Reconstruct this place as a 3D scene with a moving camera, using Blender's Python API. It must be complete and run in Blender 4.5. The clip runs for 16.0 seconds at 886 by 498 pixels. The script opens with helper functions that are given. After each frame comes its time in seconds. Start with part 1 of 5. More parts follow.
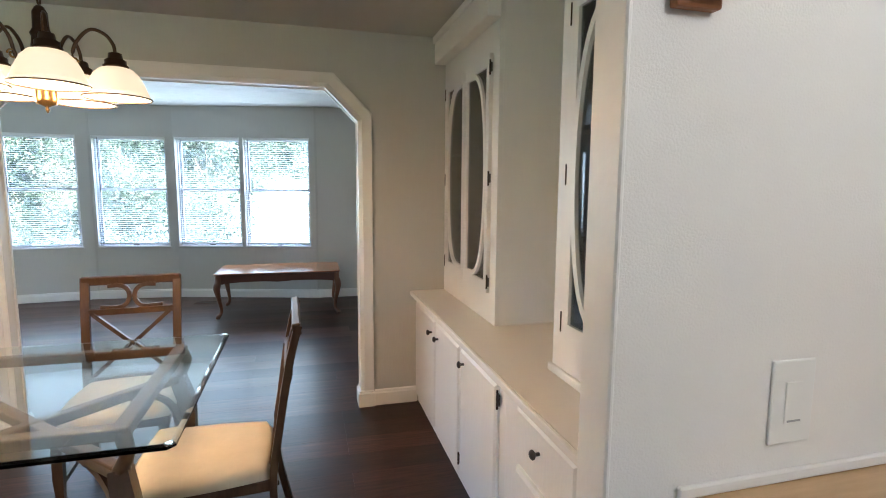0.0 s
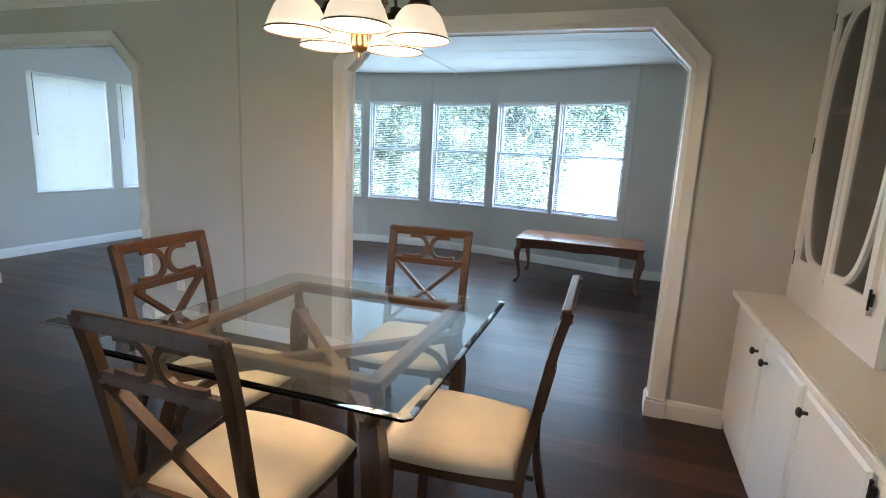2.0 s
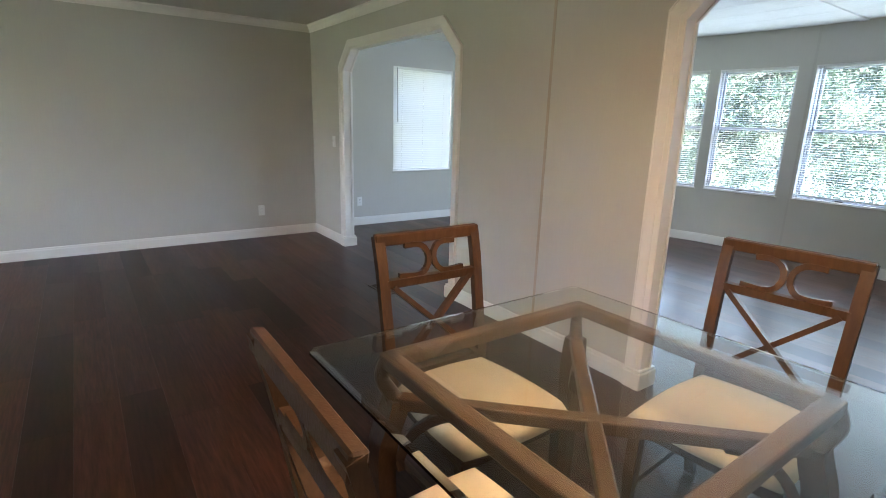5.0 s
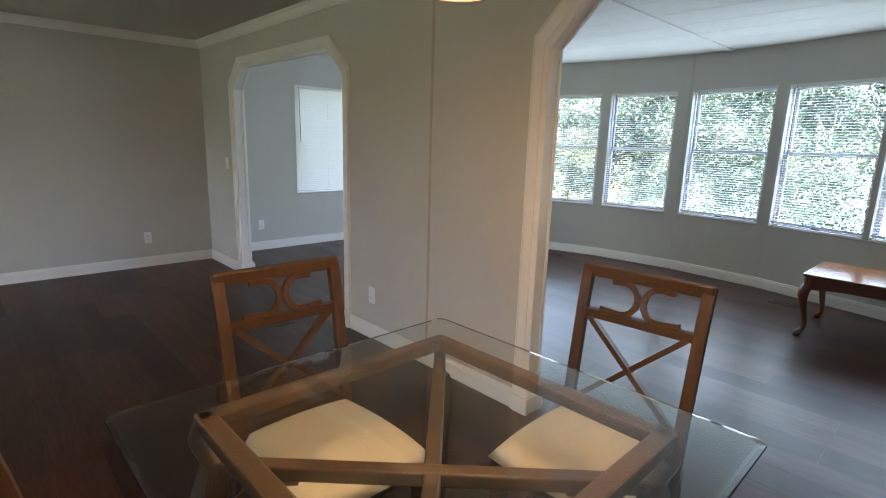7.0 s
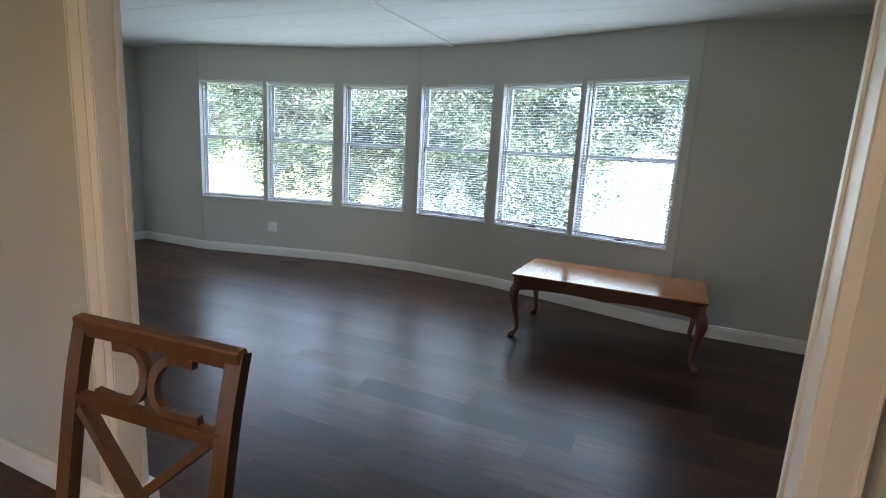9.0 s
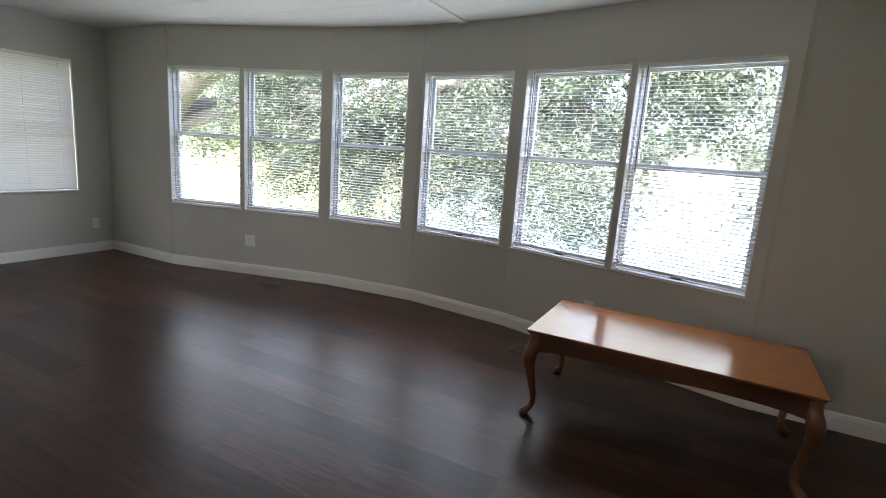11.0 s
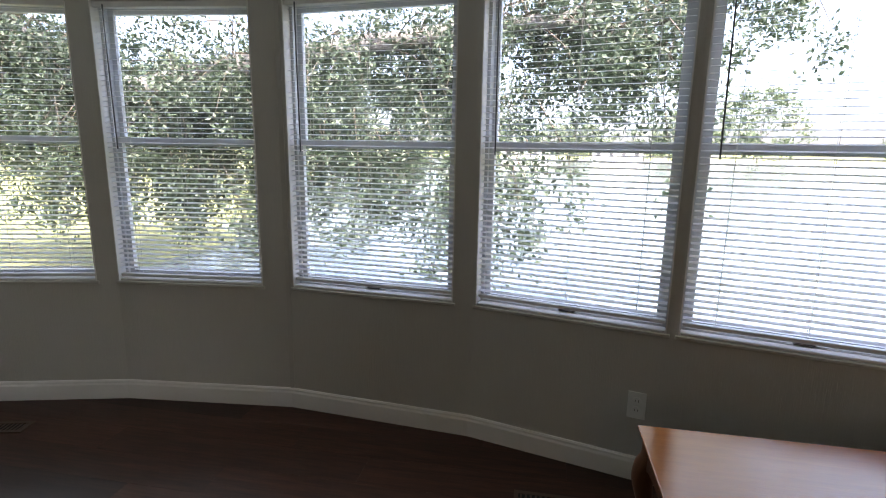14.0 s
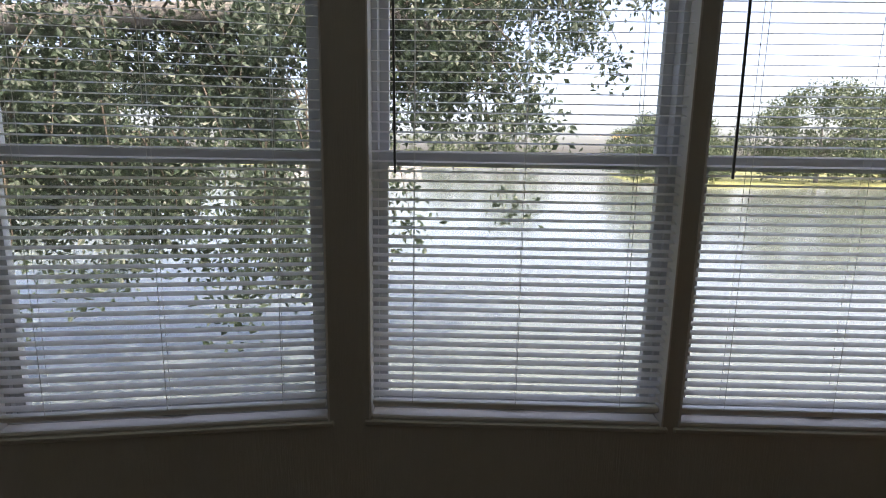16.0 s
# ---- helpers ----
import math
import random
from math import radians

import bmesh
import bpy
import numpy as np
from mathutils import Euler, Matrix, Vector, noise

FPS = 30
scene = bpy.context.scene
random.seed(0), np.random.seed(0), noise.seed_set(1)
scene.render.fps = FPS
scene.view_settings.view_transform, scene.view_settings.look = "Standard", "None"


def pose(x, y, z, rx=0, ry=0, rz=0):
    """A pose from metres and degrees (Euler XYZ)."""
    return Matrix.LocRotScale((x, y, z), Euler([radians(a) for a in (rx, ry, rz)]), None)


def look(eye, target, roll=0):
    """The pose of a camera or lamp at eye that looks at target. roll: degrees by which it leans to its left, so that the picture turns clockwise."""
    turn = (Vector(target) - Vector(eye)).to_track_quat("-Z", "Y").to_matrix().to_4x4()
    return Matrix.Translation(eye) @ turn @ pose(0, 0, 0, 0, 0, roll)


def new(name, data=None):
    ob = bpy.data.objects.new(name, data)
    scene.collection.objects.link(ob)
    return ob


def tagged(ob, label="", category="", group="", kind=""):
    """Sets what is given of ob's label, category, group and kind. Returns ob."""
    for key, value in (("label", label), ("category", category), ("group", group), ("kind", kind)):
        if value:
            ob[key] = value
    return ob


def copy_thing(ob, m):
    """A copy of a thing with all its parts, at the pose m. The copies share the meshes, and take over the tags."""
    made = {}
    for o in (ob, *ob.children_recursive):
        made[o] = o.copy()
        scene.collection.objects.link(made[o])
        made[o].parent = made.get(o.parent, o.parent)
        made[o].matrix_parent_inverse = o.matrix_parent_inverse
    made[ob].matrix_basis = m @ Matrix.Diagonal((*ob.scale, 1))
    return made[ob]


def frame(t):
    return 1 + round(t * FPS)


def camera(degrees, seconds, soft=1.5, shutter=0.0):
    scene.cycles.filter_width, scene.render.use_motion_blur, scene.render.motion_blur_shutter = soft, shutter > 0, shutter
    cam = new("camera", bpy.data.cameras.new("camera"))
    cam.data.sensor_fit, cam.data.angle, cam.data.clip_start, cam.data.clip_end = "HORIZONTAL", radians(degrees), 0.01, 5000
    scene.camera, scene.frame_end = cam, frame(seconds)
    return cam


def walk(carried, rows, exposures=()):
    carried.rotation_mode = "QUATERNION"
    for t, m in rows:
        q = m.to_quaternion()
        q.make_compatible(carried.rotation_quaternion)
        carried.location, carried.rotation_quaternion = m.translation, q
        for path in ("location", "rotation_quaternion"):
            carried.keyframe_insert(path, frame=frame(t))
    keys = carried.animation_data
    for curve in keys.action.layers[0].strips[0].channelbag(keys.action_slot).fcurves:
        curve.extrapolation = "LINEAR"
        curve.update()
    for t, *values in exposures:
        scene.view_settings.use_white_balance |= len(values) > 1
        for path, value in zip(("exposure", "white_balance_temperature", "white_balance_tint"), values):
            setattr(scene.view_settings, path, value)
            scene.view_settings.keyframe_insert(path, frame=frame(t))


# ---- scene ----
cam = camera(82.0, 16.0, soft=1.0)
PATH = [
    (0, (1.809, 1.816, 1.41), (2.325, 3.733, 1.17), 0.4),
    (0.5, (1.79, 1.946, 1.393), (2.13, 3.9, 1.135), 0.2),
    (1, (1.83, 2.039, 1.379), (1.887, 4.017, 1.09), 0.6),
    (1.5, (1.892, 2.128, 1.375), (1.588, 4.079, 1.059), 2.2),
    (2, (1.868, 2.193, 1.356), (1.234, 4.052, 0.979), 2.7),
    (2.5, (1.753, 2.329, 1.345), (1.037, 4.15, 0.933), 2.1),
    (3, (1.649, 2.474, 1.352), (0.884, 4.272, 0.927), 1.0),
    (3.5, (1.616, 2.623, 1.349), (0.439, 4.18, 0.911), -0.2),
    (4, (1.631, 2.735, 1.346), (0.181, 4.035, 0.889), 1.9),
    (4.5, (1.633, 2.756, 1.334), (0.108, 3.958, 0.855), 2.2),
    (4.7, (1.625, 2.745, 1.334), (0.043, 3.869, 0.85), 1.7),
    (6.8, (1.658, 2.914, 1.39), (0.171, 4.183, 0.966), 1.3),
    (7, (1.694, 3.004, 1.376), (0.275, 4.352, 0.964), 1.7),
    (7.5, (1.856, 3.22, 1.375), (0.641, 4.76, 0.984), 3.3),
    (8, (1.874, 3.447, 1.379), (0.862, 5.128, 0.992), 3.8),
    (8.5, (1.864, 3.726, 1.357), (1.029, 5.504, 0.981), 3.4),
    (9, (1.859, 3.993, 1.346), (1.066, 5.79, 0.966), 3.2),
    (9.2, (1.885, 4.081, 1.347), (1.075, 5.872, 0.976), 3.9),
    (11.5, (1.428, 5.311, 1.379), (0.5, 7.041, 0.997), 3.0),
    (12, (1.238, 5.553, 1.373), (0.308, 7.283, 0.994), 1.2),
    (12.5, (1.076, 5.866, 1.345), (0.188, 7.619, 0.973), 1.4),
    (13, (0.876, 6.136, 1.354), (0.147, 7.959, 0.974), 1.8),
    (13.5, (0.686, 6.383, 1.365), (0.172, 8.277, 0.978), 0.7),
    (14, (0.499, 6.641, 1.338), (0.155, 8.574, 0.957), 0.9),
    (14.5, (0.315, 6.871, 1.371), (0.19, 8.826, 0.968), 1.6),
    (15, (0.165, 7.077, 1.338), (0.328, 9.037, 0.979), 0.8),
    (15.5, (0.15, 7.325, 1.326), (0.5, 9.263, 0.979), 0.8),
    (16, (0.142, 7.546, 1.354), (0.605, 9.461, 1.012), 0.9),
]
EXPOSURES = [(0.0, 5.6, 5500, 14), (1.5, 5.45, 5300, 13), (3.0, 5.35, 5200, 9), (4.5, 5.5, 5700, 15), (7.0, 5.1, 5900, 15), (9.0, 4.8, 5900, 15),
             (11.5, 4.6, 6800, 23), (12.5, 4.5, 6800, 24), (14.0, 3.7, 6900, 22), (15.0, 2.85, 7200, 22), (16.0, 2.45, 7400, 22)]
walk(cam, [(t, look(eye, target, roll)) for t, eye, target, roll in PATH], EXPOSURES)

# ---- world, sun, exposure ----
world = bpy.data.worlds.new("world")
scene.world = world
world.use_nodes = True
_n, _l = world.node_tree.nodes, world.node_tree.links
_sky = _n.new("ShaderNodeTexSky")
_sky.sky_type = "NISHITA"
_sky.sun_disc = False
_sky.sun_elevation = radians(58)
_sky.sun_rotation = radians(158)
_sky.air_density = 0.65
_sky.dust_density = 4.5
_sky.ozone_density = 0.4
_l.new(_sky.outputs[0], _n["Background"].inputs[0])
_n["Background"].inputs[1].default_value = 0.15

sun_data = bpy.data.lights.new("sun", "SUN")
sun_data.energy = 2.2
sun_data.angle = radians(0.6)
sun_data.color = (1.0, 0.95, 0.87)
sun = new("sun", sun_data)
sun.matrix_world = look((12, -30, 55), (0, 0, 0))

# The bay's plan line, and its windows: segment of the line, from x, to x.
BAY = [(-4.34, 8.41), (-3.30, 8.41), (-1.60, 8.86), (-0.70, 8.95), (0.24, 8.86), (1.94, 8.41), (2.95, 8.41)]
WINDOWS = [  # bay segment, centre along x from, to
    (1, -3.296, -2.52), (1, -2.48, -1.70), (2, -1.596, -0.832), (3, -0.672, 0.152), (4, 0.258, 1.03), (4, 1.07, 1.865)]
WIN_LOW, WIN_HIGH, WIN_MID = 0.65, 2.003, 1.355
SKY_POWER, SKY_TINT = 0.36, (0.81, 0.97, 0.96)


def window_light(k, x0, x1):
    """An area lamp added in one bay window's opening, to strengthen its daylight."""
    a, b = Vector(BAY[k]), Vector(BAY[k + 1])
    p, q = (a + (b - a) * ((x - a.x) / (b.x - a.x)) for x in (x0, x1))
    out = Vector((-(b - a).y, (b - a).x)).normalized()
    ld = bpy.data.lights.new("window_light", "AREA")
    ld.shape = "RECTANGLE"
    ld.size, ld.size_y = (q - p).length - 0.03, WIN_HIGH - WIN_LOW - 0.08
    ld.energy = SKY_POWER * (q - p).length
    ld.color = SKY_TINT
    mid = (p + q) / 2 + out * 0.003
    ob = new("window_light", ld)
    ob.matrix_world = look((mid.x, mid.y, (WIN_LOW + WIN_HIGH) / 2), (mid.x - out.x, mid.y - out.y, (WIN_LOW + WIN_HIGH) / 2))


for _k, _x0, _x1 in WINDOWS:
    window_light(_k, _x0, _x1)

# Unseen rear window with an area lamp, added to brighten the living room.
FILL_WINDOW = (-3.5, -1.7, 0.65, 2.0)
_ld = bpy.data.lights.new("rear_fill_light", "AREA")
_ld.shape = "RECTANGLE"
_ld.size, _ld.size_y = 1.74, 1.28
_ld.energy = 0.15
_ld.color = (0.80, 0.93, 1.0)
new("rear_fill_light", _ld).matrix_world = look((-2.6, -1.61, 1.325), (-2.6, 0, 1.325))


# ---- materials ----
def material(name, color, rough=0.5, metal=0.0, grain=0.0, grain_scale=40.0, stain=0.0, stain_scale=2.0,
             bump=0.0, bump_scale=120.0, stretch=(1, 1, 1), island=0.0, per_object=0.0, second=None, coat=0.0,
             translucent=0.0, spec=0.5, rough_var=0.0):
    m = bpy.data.materials.new(name)
    m.use_nodes = True
    nt = m.node_tree
    n, l = nt.nodes, nt.links
    b = n["Principled BSDF"]
    b.inputs["Roughness"].default_value = rough
    b.inputs["Metallic"].default_value = metal
    b.inputs["Coat Weight"].default_value = coat
    b.inputs["Coat Roughness"].default_value = 0.15
    b.inputs["Specular IOR Level"].default_value = spec
    tex = n.new("ShaderNodeTexCoord")
    mp = n.new("ShaderNodeMapping")
    mp.inputs["Scale"].default_value = stretch
    l.new(tex.outputs["Object"], mp.inputs["Vector"])
    vec = mp.outputs["Vector"]
    if per_object:
        info = n.new("ShaderNodeObjectInfo")
        add = n.new("ShaderNodeVectorMath")
        add.operation = "ADD"
        scl = n.new("ShaderNodeMath")
        scl.operation = "MULTIPLY"
        scl.inputs[1].default_value = 37.0
        l.new(info.outputs["Random"], scl.inputs[0])
        l.new(vec, add.inputs[0])
        l.new(scl.outputs[0], add.inputs[1])
        vec = add.outputs[0]
    mixes = []
    col2 = second or tuple(c * 0.55 for c in color)
    if grain:
        t = n.new("ShaderNodeTexNoise")
        t.inputs["Scale"].default_value = grain_scale
        t.inputs["Detail"].default_value = 6
        t.inputs["Roughness"].default_value = 0.65
        l.new(vec, t.inputs["Vector"])
        mixes.append((t.outputs["Fac"], grain))
    if stain:
        t = n.new("ShaderNodeTexNoise")
        t.inputs["Scale"].default_value = stain_scale
        t.inputs["Detail"].default_value = 3
        l.new(vec, t.inputs["Vector"])
        mixes.append((t.outputs["Fac"], stain))
    if per_object:
        mixes.append((info.outputs["Random"], per_object))
    if island:
        g = n.new("ShaderNodeNewGeometry")
        mixes.append((g.outputs["Random Per Island"], island))
    rgb = n.new("ShaderNodeRGB")
    rgb.outputs[0].default_value = (*color, 1)
    cur = rgb.outputs[0]
    for fac, amount in mixes:
        ramp = n.new("ShaderNodeMapRange")
        ramp.inputs["From Min"].default_value = 0.3 if fac.name != "Random" and fac.name != "Random Per Island" else 0.0
        ramp.inputs["From Max"].default_value = 0.7 if fac.name != "Random" and fac.name != "Random Per Island" else 1.0
        ramp.inputs["To Min"].default_value = 0.0
        ramp.inputs["To Max"].default_value = amount
        l.new(fac, ramp.inputs["Value"])
        mx = n.new("ShaderNodeMix")
        mx.data_type = "RGBA"
        l.new(ramp.outputs[0], mx.inputs[0])
        l.new(cur, mx.inputs[6])
        mx.inputs[7].default_value = (*col2, 1)
        cur = mx.outputs[2]
    l.new(cur, b.inputs["Base Color"])
    if rough_var:       # gloss that differs from piece to piece and in soft patches
        t = n.new("ShaderNodeTexNoise")
        t.inputs["Scale"].default_value = 0.32
        t.inputs["Detail"].default_value = 2
        l.new(vec, t.inputs["Vector"])
        ramp = n.new("ShaderNodeMapRange")
        ramp.inputs["From Min"].default_value = 0.3
        ramp.inputs["From Max"].default_value = 0.7
        ramp.inputs["To Min"].default_value = rough - rough_var
        ramp.inputs["To Max"].default_value = rough + rough_var
        l.new(t.outputs["Fac"], ramp.inputs["Value"])
        l.new(ramp.outputs[0], b.inputs["Roughness"])
    if bump:
        t = n.new("ShaderNodeTexNoise")
        t.inputs["Scale"].default_value = bump_scale
        t.inputs["Detail"].default_value = 5
        l.new(vec, t.inputs["Vector"])
        bp = n.new("ShaderNodeBump")
        bp.inputs["Strength"].default_value = bump
        bp.inputs["Distance"].default_value = 0.004
        l.new(t.outputs["Fac"], bp.inputs["Height"])
        l.new(bp.outputs[0], b.inputs["Normal"])
    if translucent:
        tr = n.new("ShaderNodeBsdfTranslucent")
        l.new(cur, tr.inputs[0])
        ms = n.new("ShaderNodeMixShader")
        ms.inputs[0].default_value = translucent
        l.new(b.outputs[0], ms.inputs[1])
        l.new(tr.outputs[0], ms.inputs[2])
        l.new(ms.outputs[0], n["Material Output"].inputs["Surface"])
    return m


def pane_material(name, tint, base=0.04):
    """Thin window glass: clear, with a gloss that grows towards grazing angles."""
    m = bpy.data.materials.new(name)
    m.use_nodes = True
    n, l = m.node_tree.nodes, m.node_tree.links
    n.remove(n["Principled BSDF"])
    tr = n.new("ShaderNodeBsdfTransparent")
    tr.inputs[0].default_value = (*tint, 1)
    gl = n.new("ShaderNodeBsdfGlossy")
    gl.inputs["Roughness"].default_value = 0.0
    lw = n.new("ShaderNodeLayerWeight")
    lw.inputs[0].default_value = 0.5
    pw = n.new("ShaderNodeMath")
    pw.operation = "POWER"
    pw.inputs[1].default_value = 5.0
    l.new(lw.outputs["Facing"], pw.inputs[0])
    ma = n.new("ShaderNodeMath")
    ma.operation = "MULTIPLY_ADD"
    ma.inputs[1].default_value = 1.0 - base
    ma.inputs[2].default_value = base
    l.new(pw.outputs[0], ma.inputs[0])
    ms = n.new("ShaderNodeMixShader")
    l.new(ma.outputs[0], ms.inputs[0])
    l.new(tr.outputs[0], ms.inputs[1])
    l.new(gl.outputs[0], ms.inputs[2])
    l.new(ms.outputs[0], n["Material Output"].inputs["Surface"])
    return m


def glass_material(name, tint):
    m = bpy.data.materials.new(name)
    m.use_nodes = True
    b = m.node_tree.nodes["Principled BSDF"]
    b.inputs["Base Color"].default_value = (*tint, 1)
    b.inputs["Transmission Weight"].default_value = 1.0
    b.inputs["Roughness"].default_value = 0.0
    b.inputs["IOR"].default_value = 1.5
    return m


def glow_material(name, color, strength):
    m = bpy.data.materials.new(name)
    m.use_nodes = True
    b = m.node_tree.nodes["Principled BSDF"]
    b.inputs["Base Color"].default_value = (0.9, 0.88, 0.82, 1)
    b.inputs["Roughness"].default_value = 0.35
    b.inputs["Emission Color"].default_value = (*color, 1)
    b.inputs["Emission Strength"].default_value = strength
    return m


PAINT = material("greige_wall_paint", (0.535, 0.52, 0.472), 0.62, grain=0.30, grain_scale=110, stain=0.16, stain_scale=1.6, stretch=(1, 1, 0.05),
                 bump=0.30, bump_scale=260, second=(0.475, 0.457, 0.41))
PAINT_SEAM = material("wall_batten_paint", (0.50, 0.482, 0.435), 0.6, stain=0.15, bump=0.2)
PARTITION_SEAM = material("tan_seam_strip", (0.48, 0.41, 0.33), 0.6, stain=0.3, stain_scale=5, bump=0.2)
KITCHEN_PAINT = material("white_wall_paint", (0.78, 0.76, 0.72), 0.6, grain=0.1, grain_scale=200, stain=0.08, bump=0.3, bump_scale=260,
                         second=(0.7, 0.68, 0.64))
TRIM = material("white_trim_paint", (0.78, 0.76, 0.72), 0.42, stain=0.15, stain_scale=4, bump=0.15, bump_scale=60, second=(0.66, 0.63, 0.58))
CABINET = material("white_cabinet_paint", (0.80, 0.78, 0.74), 0.4, grain=0.1, grain_scale=30, stain=0.15, stain_scale=5, bump=0.25,
                   bump_scale=70, stretch=(1, 1, 0.25), second=(0.68, 0.65, 0.6))
COUNTER = material("cream_worktop_laminate", (0.78, 0.745, 0.68), 0.3, grain=0.2, grain_scale=90, stain=0.15, second=(0.68, 0.64, 0.57))
CEILING = material("white_ceiling_texture", (0.74, 0.735, 0.715), 0.8, grain=0.5, grain_scale=32, stain=0.15, bump=1.0, bump_scale=50, stretch=(0.4, 1, 1),
                   second=(0.60, 0.595, 0.575))
CEILING_TAN = material("beige_ceiling_paint", (0.56, 0.53, 0.48), 0.75, grain=0.15, grain_scale=60, bump=0.6, bump_scale=80,
                       second=(0.5, 0.47, 0.42))
PLANK = material("dark_walnut_laminate", (0.125, 0.051, 0.033), 0.32, grain=0.75, grain_scale=5.0, stain=0.4, stain_scale=1.6, bump=0.05,
                 bump_scale=14, stretch=(1.2, 14, 14), per_object=0.8, second=(0.012, 0.007, 0.005), spec=0.26, rough_var=0.035)
PLANK_REST = material("dark_walnut_laminate_rest", (0.125, 0.051, 0.033), 0.32, grain=0.75, grain_scale=5.0, bump=0.05, bump_scale=14,
                      stretch=(1.2, 14, 14), island=0.8, second=(0.012, 0.007, 0.005), spec=0.26, rough_var=0.035)
UNDERLAY = material("floor_underlay", (0.03, 0.02, 0.015), 0.9, grain=0.3)
CHAIR_WOOD = material("brown_stained_wood", (0.092, 0.049, 0.023), 0.42, grain=0.7, grain_scale=9, stain=0.3, stain_scale=6, bump=0.15,
                      bump_scale=30, stretch=(9, 9, 1.2), second=(0.048, 0.022, 0.010), coat=0.0, spec=0.35)
TABLE_WOOD = material("brown_table_wood", (0.085, 0.047, 0.023), 0.36, grain=0.7, grain_scale=8, stain=0.3, bump=0.15, bump_scale=30,
                      stretch=(4, 4, 2), second=(0.045, 0.024, 0.012), coat=0.12)
FABRIC = material("cream_damask_fabric", (0.58, 0.51, 0.385), 0.85, grain=0.3, grain_scale=28, stain=0.35, stain_scale=9, bump=0.5,
                  bump_scale=420, stretch=(1, 1, 1), second=(0.47, 0.405, 0.29))
CT_WOOD = material("cherry_wood_polished", (0.36, 0.125, 0.032), 0.17, grain=0.6, grain_scale=7, stain=0.35, stain_scale=3, bump=0.08,
                   bump_scale=20, stretch=(1.2, 10, 10), second=(0.22, 0.066, 0.017), coat=0.2)
# Tone of the aprons and edge moulding, darker than CT_WOOD and CT_LEG.
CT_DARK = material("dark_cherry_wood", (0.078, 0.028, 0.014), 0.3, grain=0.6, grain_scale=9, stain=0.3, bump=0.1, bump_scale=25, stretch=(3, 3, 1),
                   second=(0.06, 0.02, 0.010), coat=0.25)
CT_LEG = material("cherry_leg_wood", (0.15, 0.058, 0.024), 0.34, grain=0.6, grain_scale=9, stain=0.3, bump=0.1, bump_scale=25, stretch=(4, 4, 1),
                  second=(0.08, 0.03, 0.013), coat=0.2)
BRONZE = material("dark_bronze", (0.10, 0.065, 0.04), 0.42, metal=0.85, grain=0.4, grain_scale=50, second=(0.05, 0.03, 0.02))
BRASS = material("antique_brass", (0.24, 0.145, 0.05), 0.3, metal=0.9, grain=0.4, grain_scale=40, second=(0.12, 0.07, 0.025))
KNOB = material("blackened_knob_metal", (0.05, 0.04, 0.035), 0.38, metal=0.8, grain=0.3)
SLAT = material("white_blind_slat", (0.82, 0.82, 0.81), 0.4, stain=0.1, stain_scale=3, translucent=0.38)
SLAT_SHUT = material("white_closed_blind_slat", (0.80, 0.80, 0.78), 0.45, stain=0.1, translucent=0.07)
WHITE_PLASTIC = material("white_plastic", (0.78, 0.78, 0.75), 0.35, stain=0.1)
ALU = material("white_aluminium_frame", (0.68, 0.70, 0.72), 0.4, stain=0.2, stain_scale=8)
DARK_PLASTIC = material("dark_smoked_plastic", (0.04, 0.045, 0.05), 0.3, grain=0.2)
LATCH = material("grey_latch_metal", (0.12, 0.12, 0.12), 0.4, metal=0.6, grain=0.3)
VENT_METAL = material("brown_register_metal", (0.095, 0.065, 0.047), 0.38, metal=0.4, grain=0.4)
BLACK = material("hole_shade_black", (0.012, 0.011, 0.01), 0.9, grain=0.3)
PANE = pane_material("clear_window_glass", (0.95, 0.97, 0.96))
# The grey tint puts the shade inside the cabinets into the glass colour.
CABINET_GLASS = pane_material("cabinet_glass", (0.55, 0.56, 0.55), 0.085)
TABLE_GLASS = glass_material("green_tinted_table_glass", (0.93, 0.985, 0.965))
SHADE_GLASS = glow_material("frosted_shade_glass", (1.0, 0.70, 0.38), 0.020)
BULB = glow_material("lamp_bulb", (1.0, 0.8, 0.5), 0.25)
BUTCHER = material("light_butcher_block", (0.58, 0.40, 0.22), 0.4, grain=0.5, grain_scale=8, stain=0.3, stretch=(1, 8, 8), bump=0.1,
                   second=(0.42, 0.27, 0.13))
HOOK_WOOD = material("reddish_hook_wood", (0.36, 0.15, 0.06), 0.4, grain=0.6, grain_scale=12, stretch=(1, 6, 6), second=(0.18, 0.07, 0.03))
GREY_PRINT = material("grey_print", (0.35, 0.36, 0.36), 0.6, grain=0.1)
GRASS = material("lawn_grass", (0.165, 0.18, 0.065), 0.9, grain=0.7, grain_scale=3.0, stain=0.5, stain_scale=0.15, bump=0.8, bump_scale=8,
                 second=(0.10, 0.11, 0.035))
LEAF = material("oak_leaf", (0.028, 0.047, 0.030), 0.5, island=0.8, second=(0.052, 0.080, 0.048), translucent=0.26)
# Lighter than LEAF: the haze of distance is put into the leaf colour.
FAR_LEAF = material("far_tree_leaf", (0.055, 0.085, 0.048), 0.6, island=0.8, second=(0.09, 0.115, 0.062), translucent=0.2)
BARK = material("grey_oak_bark", (0.15, 0.152, 0.15), 0.9, grain=0.7, grain_scale=6, stain=0.4, stain_scale=1.5, bump=0.5, bump_scale=14,
                stretch=(3, 3, 0.8), second=(0.085, 0.078, 0.07))
TWIG = material("dark_twig_bark", (0.07, 0.058, 0.045), 0.9, grain=0.5, grain_scale=8, bump=0.3)
